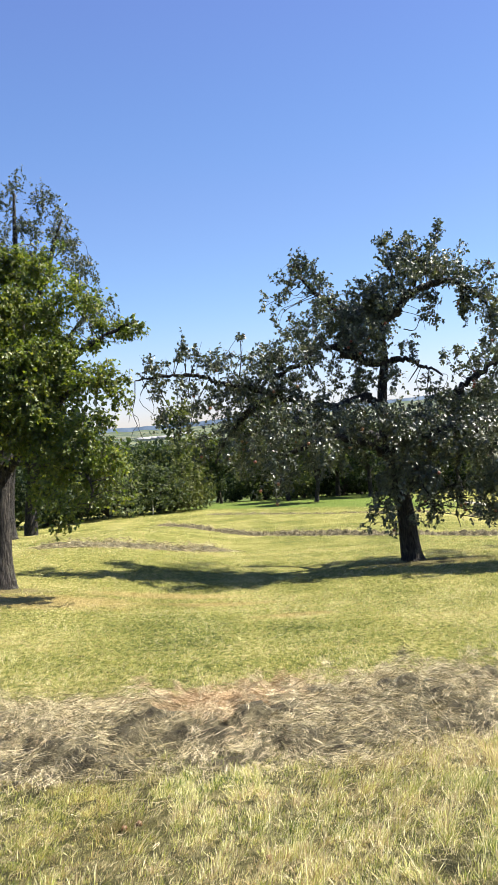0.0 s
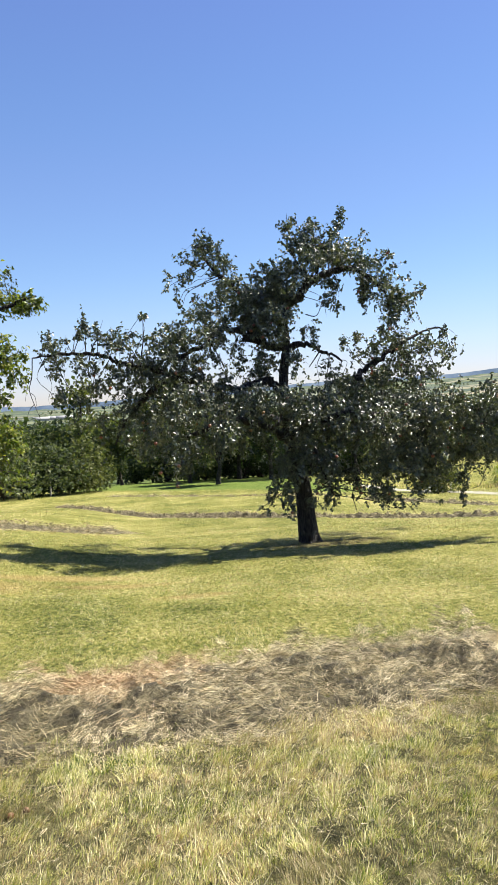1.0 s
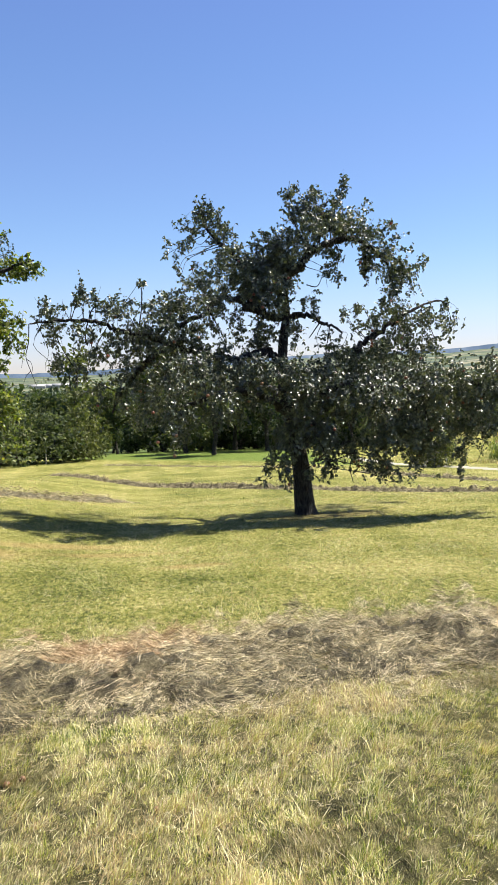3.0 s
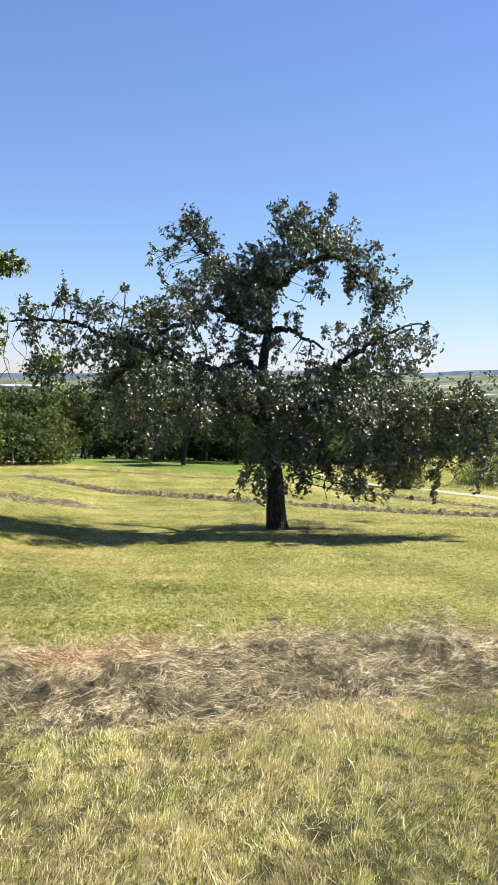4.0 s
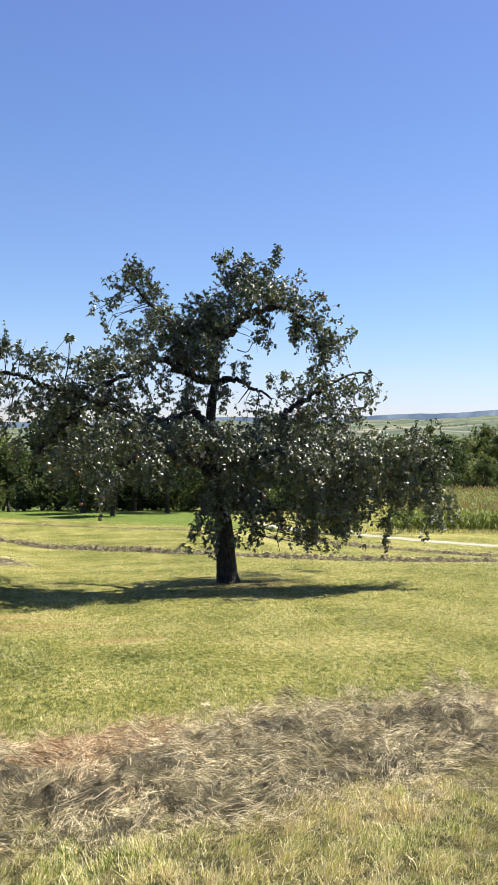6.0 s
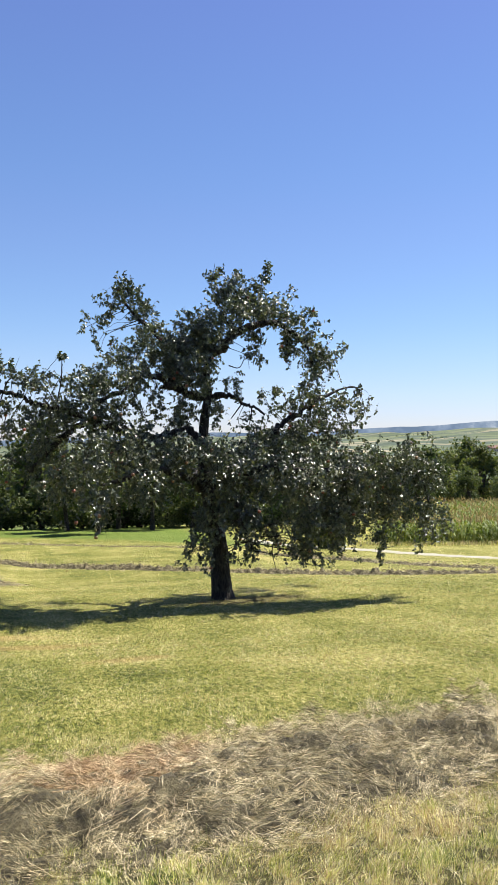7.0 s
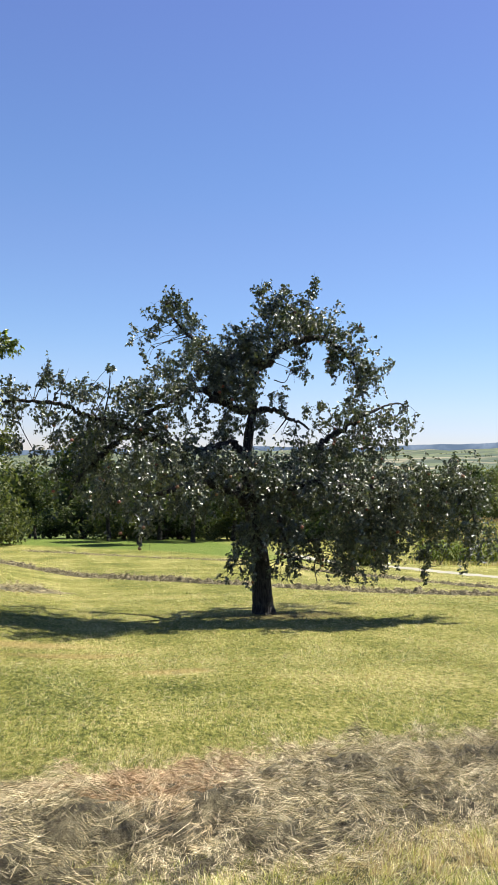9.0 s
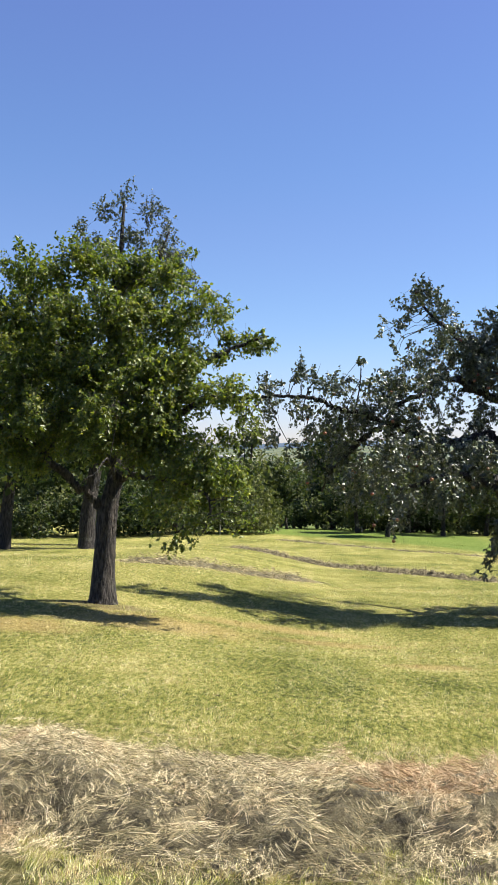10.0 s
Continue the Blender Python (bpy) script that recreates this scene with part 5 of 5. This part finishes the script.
def stand_copy(tree, x, y, turn, scale=1.0, sink=0.05):
    keep = tuple(tree.scale)
    tree.scale = (scale, scale, scale)
    c = copy_thing(tree, Matrix.Translation((x, y, float(land(x, y)) - sink)) @ Matrix.Rotation(turn, 4, "Z"))
    tree.scale = keep
    return c


place = np.random.default_rng(77)
# orchard trees at the far edge of the meadow, with bare lower trunks
edge_a = far_tree("orchard_tree", 5.0, 2.3, 1900, 0.2, "orchard tree with dark bare trunk at the field edge", 61, 0.36, group="orchard trees along the field edge")
stand(edge_a, 8.1, 52.6, 0.4)
edge_b = far_tree("orchard_tree", 4.6, 2.1, 1800, 0.2, "low-branched orchard tree at the field edge", 62, 0.3, LIT_HAZY_LEAF, group="orchard trees along the field edge")
stand(edge_b, 4.0, 49.0, 1.4)
for x, y, s in ((2.4, 53.5, 0.95), (6.2, 56.0, 1.1), (11.6, 55.5, 1.0), (-10.3, 23.0, 1.25), (-13.5, 31.0, 1.1), (-9.35, 31.0, 1.6)):
    stand_copy(edge_a, x, y, place.uniform(0, 6), s)
for x, y, s in ((14.6, 53.0, 0.9), (-17.5, 37.0, 1.2)):
    stand_copy(edge_b, x, y, place.uniform(0, 6), s)

# hedge bushes closing the meadow
bush_a = far_tree("hedge_bush", 3.4, 2.2, 1200, 0.22, "dense dark hedge bush at the meadow edge", 63, 0.06, group="hedge along the meadow")
stand(bush_a, -4.6, 50.4, 0.0)
bush_b = far_tree("hedge_bush", 3.0, 2.4, 1200, 0.22, "rounded sunlit hedge bush at the meadow edge", 64, 0.05, LIT_HAZY_LEAF, group="hedge along the meadow")
stand(bush_b, -6.4, 49.5, 0.7)
stand_copy(bush_a, 12.9, 33.6, 2.1, 0.62)
hedge = [(-9.2, 46.8), (-12.6, 44.2), (-16.5, 42.6), (-20.5, 42.0), (-24.5, 41.0), (-28.5, 40.0), (0.9, 63.0), (3.6, 58.5), (7.0, 58.5), (10.2, 58.0), (13.4, 57.4), (16.5, 56.6), (19.8, 57.4)]
for i, (x, y) in enumerate(hedge):
    stand_copy(bush_b if i % 3 == 0 else bush_a, x, y, place.uniform(0, 6), place.uniform(0.8, 1.2))
    stand_copy(bush_a, x + place.uniform(-1.5, 1.5), y + place.uniform(2.2, 4.0), place.uniform(0, 6), place.uniform(0.95, 1.35))

# the wood on the slope below
wood_a = far_tree("woodland_tree", 8.5, 3.6, 1100, 0.42, "broad dark woodland tree on the valley slope", 65, 0.18, group="wood below the meadow")
stand(wood_a, -6.0, 62.0, 0.0)
wood_b = far_tree("woodland_tree", 9.5, 3.0, 1100, 0.42, "tall woodland tree on the valley slope", 66, 0.2, group="wood below the meadow")
stand(wood_b, 1.0, 66.0, 0.0)
for i in range(42):
    row = i // 14
    x = -34 + (i % 14) * 4.6 + place.uniform(-1.4, 1.4) + row * 1.5
    y = 62 + row * 13 + place.uniform(-3, 3) - 0.12 * x
    top = EYE + math.hypot(x, y) * math.tan(radians(-1.75 + 0.28 * math.sin(x * 0.35) + place.uniform(-0.25, 0.2)))
    s = (top - float(land(x, y))) / 8.8
    stand_copy(wood_a if place.random() < 0.55 else wood_b, x, y, place.uniform(0, 6), max(0.5, min(1.7, s)))
# mixed trees past the maize
slope_a = far_tree("woodland_tree", 8.5, 3.4, 1500, 0.36, "grey-green broad tree past the maize field", 68, 0.15, LIT_HAZY_LEAF, group="trees past the maize")
stand(slope_a, 70.0, 84.0, 0.0, 0.8)
for x, y, el in ((48, 84, -0.7), (54, 88, -0.4), (60, 90, -0.5), (44, 90, -1.4), (66, 92, -0.2), (39, 92, -2.0), (72, 90, -0.8), (42, 76, -3.0), (52, 72, -2.8), (60, 76, -2.4), (68, 80, -2.0), (56, 96, -0.3), (63, 98, -0.1), (47, 96, -0.9), (38, 84, -2.6), (50, 78, -2.2), (58, 82, -1.9), (64, 84, -1.6), (35, 95, -1.8), (45, 80, -2.6), (30, 92, -1.9), (25, 88, -1.9)):
    s = (EYE + math.hypot(x, y) * math.tan(radians(el)) - float(land(x, y))) / 8.8
    stand_copy(slope_a if place.random() < 0.6 else wood_b, x, y, place.uniform(0, 6), s)
poplar = far_tree("poplar", 17.0, 2.0, 2400, 0.5, "slim dark poplar standing among the valley trees", 67, 0.12, slim=3.0)
stand(poplar, 76.0, 138.0, 0.0, (EYE + 157 * math.tan(radians(0.42)) - float(land(76, 138))) / 16.6)


def far_woods():
    """Copses, hedgerows and single trees across the farmland, as ragged heaps of foliage."""
    gen = np.random.default_rng(81)
    vs, fs, base = [], [], 0
    spots = []
    for k in range(150):
        az = gen.uniform(-26, 42)
        r = 240 * (12 ** gen.random())
        n = int(gen.integers(1, 9))
        run = gen.uniform(-0.5, 0.5)
        for i in range(n):
            x, y = r * math.sin(radians(az)) + i * r * 0.006 * math.cos(run) + gen.normal(0, 2), r * math.cos(radians(az)) + i * 5 * math.sin(run)
            spots.append((x, y, gen.uniform(4, 9)))
    for k in range(170):
        az, r = gen.uniform(-24, 4), 260 * 7.5 ** gen.random()
        spots_at = gen.integers(1, 4)
        for i in range(spots_at):
            spots.append((r * math.sin(radians(az)) + i * 6, r * math.cos(radians(az)), gen.uniform(5, 9)))
    for k in range(210):
        az = gen.uniform(-26, 42)
        r = gen.uniform(150, 330)
        spots.append((r * math.sin(radians(az)), r * math.cos(radians(az)), gen.uniform(6, 10)))
    for k in range(90):
        az, r = gen.uniform(-18, 2), gen.uniform(170, 260)
        x, y = r * math.sin(radians(az)), r * math.cos(radians(az))
        top = EYE + r * math.tan(radians(-1.4 + 0.25 * gen.normal()))
        spots.append((x, y, min(16.0, max(5.0, top - float(land(x, y))))))
    for x, y, h in spots:
        z = float(land(x, y))
        r = math.hypot(x, y)
        n = int(np.clip(14000 / r, 9, 80))
        d = unit(gen.normal(size=(n, 3)))
        p = np.array([x, y, z + h * 0.5]) + d * gen.uniform(0.4, 1, (n, 1)) * np.array([h * 0.5, h * 0.5, h * 0.52])
        v, f = clump_arrays(p, d, np.full(n, min(1.6, h * (0.2 if n > 45 else 0.34)) if r < 400 else h * 0.34), gen)
        vs.append(v)
        fs.append(f + base)
        base += len(v)
    ob = new("far_woods", mesh_of("far_woods", np.vstack(vs), np.vstack(fs), WOOD_LEAF))
    tagged(ob, "dark hedgerows and copses scattered over the valley", "trees", kind="stuff")


far_woods()


def ridge_backdrop():
    """Wooded hills closing the view; their haze is a painted blue glow."""
    az = np.radians(np.linspace(-70, 80, 400))
    gen = np.random.default_rng(5)
    base = np.interp(np.degrees(az), RIDGE_AZ, RIDGE_EL)
    rough = np.convolve(gen.normal(0, 0.06, 400), np.ones(9) / 9, "same") + 0.008 * gen.normal(size=400)
    r = 4250.0
    x, y = r * np.sin(az), r * np.cos(az)
    top = EYE + r * np.tan(np.radians(base + rough))
    low = np.full(400, -160.0)
    thick = 1.03
    co = np.vstack([np.stack([x, y, low], 1), np.stack([x, y, top], 1), np.stack([x * thick, y * thick, top], 1), np.stack([x * thick, y * thick, low], 1)])
    i = np.arange(399)
    q = np.vstack([np.stack([a * 400 + i, a * 400 + i + 1, b * 400 + i + 1, b * 400 + i], 1) for a, b in ((0, 1), (1, 2), (2, 3))])
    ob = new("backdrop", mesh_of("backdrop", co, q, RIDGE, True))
    tagged(ob, "wooded hills on the horizon, painted with glowing blue haze", "hills", kind="structure")


ridge_backdrop()


# ---- the maize field ----
def maize():
    gen = np.random.default_rng(91)
    rows_at, tall = [], []
    a, b = np.array([17.8, 37.35]), np.array([33.0, 24.6])
    back = np.array([0.47, 0.883])
    length = np.linalg.norm(b - a)
    for row in range(44):
        step = 0.2 if row < 5 else 0.4
        d = np.arange(0, length + row * 0.2, step)
        p = a + (b - a) / length * d[:, None] + back * row * 0.78 + gen.normal(0, 0.04, (len(d), 2))
        rows_at.append(p)
        tall.append(gen.normal(1.22, 0.09, len(d)))
    foot, tall = np.vstack(rows_at), np.concatenate(tall)
    z = land(foot[:, 0], foot[:, 1])
    n = len(foot)
    edge_row = np.concatenate([np.full(len(p), i) for i, p in enumerate(rows_at)]) < 9
    base = np.stack([foot[:, 0], foot[:, 1], z - 0.05], 1)
    top = base + np.stack([gen.normal(0, 0.05, n), gen.normal(0, 0.05, n), tall], 1)
    v, f = thin_stalks(base, top, gen, 0.013)
    vs, fs, at = [v], [f], len(v)
    for k in range(9):
        h = (0.12 + 0.088 * k) * tall
        s = base + (top - base) * (h / tall)[:, None]
        ang = gen.uniform(0, 6.283, n)
        out = np.stack([np.cos(ang), np.sin(ang), np.zeros(n)], 1)
        side = np.stack([-np.sin(ang), np.cos(ang), np.zeros(n)], 1)
        ln = gen.uniform(0.5, 0.8, n)[:, None] * (1 if k < 7 else 0.7)
        w = side * gen.uniform(0.03, 0.045, n)[:, None]
        up = np.array([0, 0, 1.0])
        c = [s, s + out * ln * 0.35 + up * ln * 0.34, s + out * ln * 0.72 + up * ln * 0.3, s + out * ln * 0.98 - up * ln * 0.08]
        ww = [0.5, 1.0, 0.75, 0.06]
        v = np.stack([q for ci, wi in zip(c, ww) for q in (ci - w * wi, ci + w * wi)], axis=1).reshape(-1, 3)
        if k < 5:
            v = v.reshape(n, 8, 3)[edge_row].reshape(-1, 3)
        vs.append(v)
        fs.append((np.arange(len(v) // 8)[:, None, None] * 8 + np.array([[0, 1, 3, 2], [2, 3, 5, 4], [4, 5, 7, 6]])).reshape(-1, 4) + at)
        at += len(v)
    field = thing("maize_field", (0, 0, 0), "tall green maize field with straw-coloured tassels", "maize", kind="stuff")
    tagged(part("plants", mesh_of("plants", np.vstack(vs), np.vstack(fs), CORN_LEAF), field), kind="stuff")
    tv, tf, at = [], [], 0
    for k in range(3):
        e = top + np.stack([gen.normal(0, 0.07, n), gen.normal(0, 0.07, n), gen.uniform(0.12, 0.26, n)], 1)
        v, f = thin_stalks(top - np.array([0, 0, 0.03]), e, gen, 0.017)
        tv.append(v)
        tf.append(f + at)
        at += len(v)
    tagged(part("tassels", mesh_of("tassels", np.vstack(tv), np.vstack(tf), TASSEL), field), kind="stuff")


maize()


def verge_grass():
    """Longer, uncut grass along the track and in front of the maize."""
    gen = np.random.default_rng(93)
    n = 60000
    x, y = gen.uniform(8, 34, n), gen.uniform(20, 50, n)
    line = 39.6 - 0.84 * (x - 15.0)
    off = y - line
    ok = (off > -2.6) & (off < 1.2) & (x > 12.5)
    x, y = x[ok], y[ok]
    v, q, t = blade_arrays(x, y, gen.uniform(0.1, 0.32, len(x)), gen.uniform(0.015, 0.03, len(x)), gen, 0.7)
    ob = new("verge_grass", mesh_of("verge_grass", v, [q, t], GRASS))
    tagged(ob, "uncut green grass verge beside the track", "grass", kind="stuff")


verge_grass()


# ---- houses and barns far down the valley ----
def gable_house(name, x, y, w, d, h, roof_h, turn, wall_mat, roof_mat, label, windows=True):
    house = thing(name, (x, y, float(land(x, y)) - 0.5), label, "building")
    house.rotation_euler = (0, 0, turn)
    bm = bmesh.new()
    bmesh.ops.create_cube(bm, size=1.0, matrix=Matrix.Translation((0, 0, h / 2)) @ Matrix.Diagonal((w, d, h, 1)))
    for s in (-1, 1):
        a, b, c = (bm.verts.new(v) for v in ((s * w / 2, -d / 2, h), (s * w / 2, d / 2, h), (s * w / 2, 0, h + roof_h)))
        bm.faces.new((a, b, c))
    me = bpy.data.meshes.new("wall")
    bm.to_mesh(me)
    bm.free()
    me.materials.append(wall_mat)
    part("wall", me, house)
    e, t = 0.5, 0.25
    o = math.hypot(d / 2, roof_h)
    for s in (-1, 1):
        co = []
        for X in (-w / 2 - e, w / 2 + e):
            for Y, Z in ((0, h + roof_h), (s * (d / 2 + e), h - e * roof_h / (d / 2))):
                co += [(X, Y, Z + 0.02), (X, Y, Z + t)]
        part("roof", mesh_of("roof", np.array(co), np.array([[0, 4, 6, 2], [1, 3, 7, 5], [0, 2, 3, 1], [4, 5, 7, 6], [2, 6, 7, 3], [0, 1, 5, 4]]), roof_mat), house)
    if windows:
        n = max(2, int(w / 3))
        for i in range(n):
            cx = -w / 2 + (i + 0.5) * w / n
            co = [(cx + sx * 0.55, -d / 2 - sy, h * 0.55 + sz * 0.7) for sx in (-1, 1) for sy in (-0.05, 0.04) for sz in (-1, 1)]
            part("window", mesh_of("window", np.array(co), np.array([[0, 1, 3, 2], [4, 6, 7, 5], [0, 4, 5, 1], [2, 3, 7, 6], [0, 2, 6, 4], [1, 5, 7, 3]]), GLASS_DARK), house)


def at_bearing(az, r):
    return r * math.sin(radians(az)), r * math.cos(radians(az))


for az, r, w, turn in ((34.2, 1250, 15, 0.5), (34.9, 1290, 17, -0.2), (33.5, 1320, 14, 0.2)):
    x, y = at_bearing(az, r)
    gable_house("farmhouse", x, y, w, 9.0, 5.5, 5.0, turn, RENDER_WALL, ROOF_TILE, "pale farmhouse with steep red roof among trees")
for az, r, w, turn in ((-8.1, 1500, 30, 0.1), (-7.2, 1560, 24, 0.0), (-6.4, 1480, 34, 0.15), (-4.9, 1600, 28, -0.1)):
    x, y = at_bearing(az, r)
    gable_house("barn", x, y, w, 14, 5.0, 3.5, turn, RENDER_WALL, ROOF_GREY, "long pale barn with light grey roof in the valley", False)


# ---- small things in the grass ----
def windfall(x, y, r, seed):
    ob = new("windfall_apple", apple_mesh("windfall_apple", WINDFALL, r))
    ob.location = (x, y, float(land(x, y)) + r * 0.4)
    ob.rotation_euler = (1.2, seed, seed * 2)
    tagged(ob, "bruised ochre windfall apple lying in the grass", "apple", "windfall apples")


for i, (x, y, r) in enumerate(((-0.68, 3.24, 0.017), (-0.62, 3.28, 0.015), (-0.05, 2.88, 0.014))):
    windfall(x, y, r, i + 0.5)


def stake(x, y, h):
    ob = new("marker_stake", mesh_of("marker_stake", *(lambda c, q, t: (c, [q, t]))(*tube([(0, 0, -0.1, 0.05), (0.01, 0, h * 0.5, 0.048), (0.02, 0.01, h, 0.042)], 8, 0.04)), STAKE_WOOD, True))
    ob.location = (x, y, float(land(x, y)))
    tagged(ob, "short pale weathered stake at the meadow edge", "stake", "stakes")


stake(-6.6, 48.2, 0.9)
stake(14.3, 35.2, 1.2)
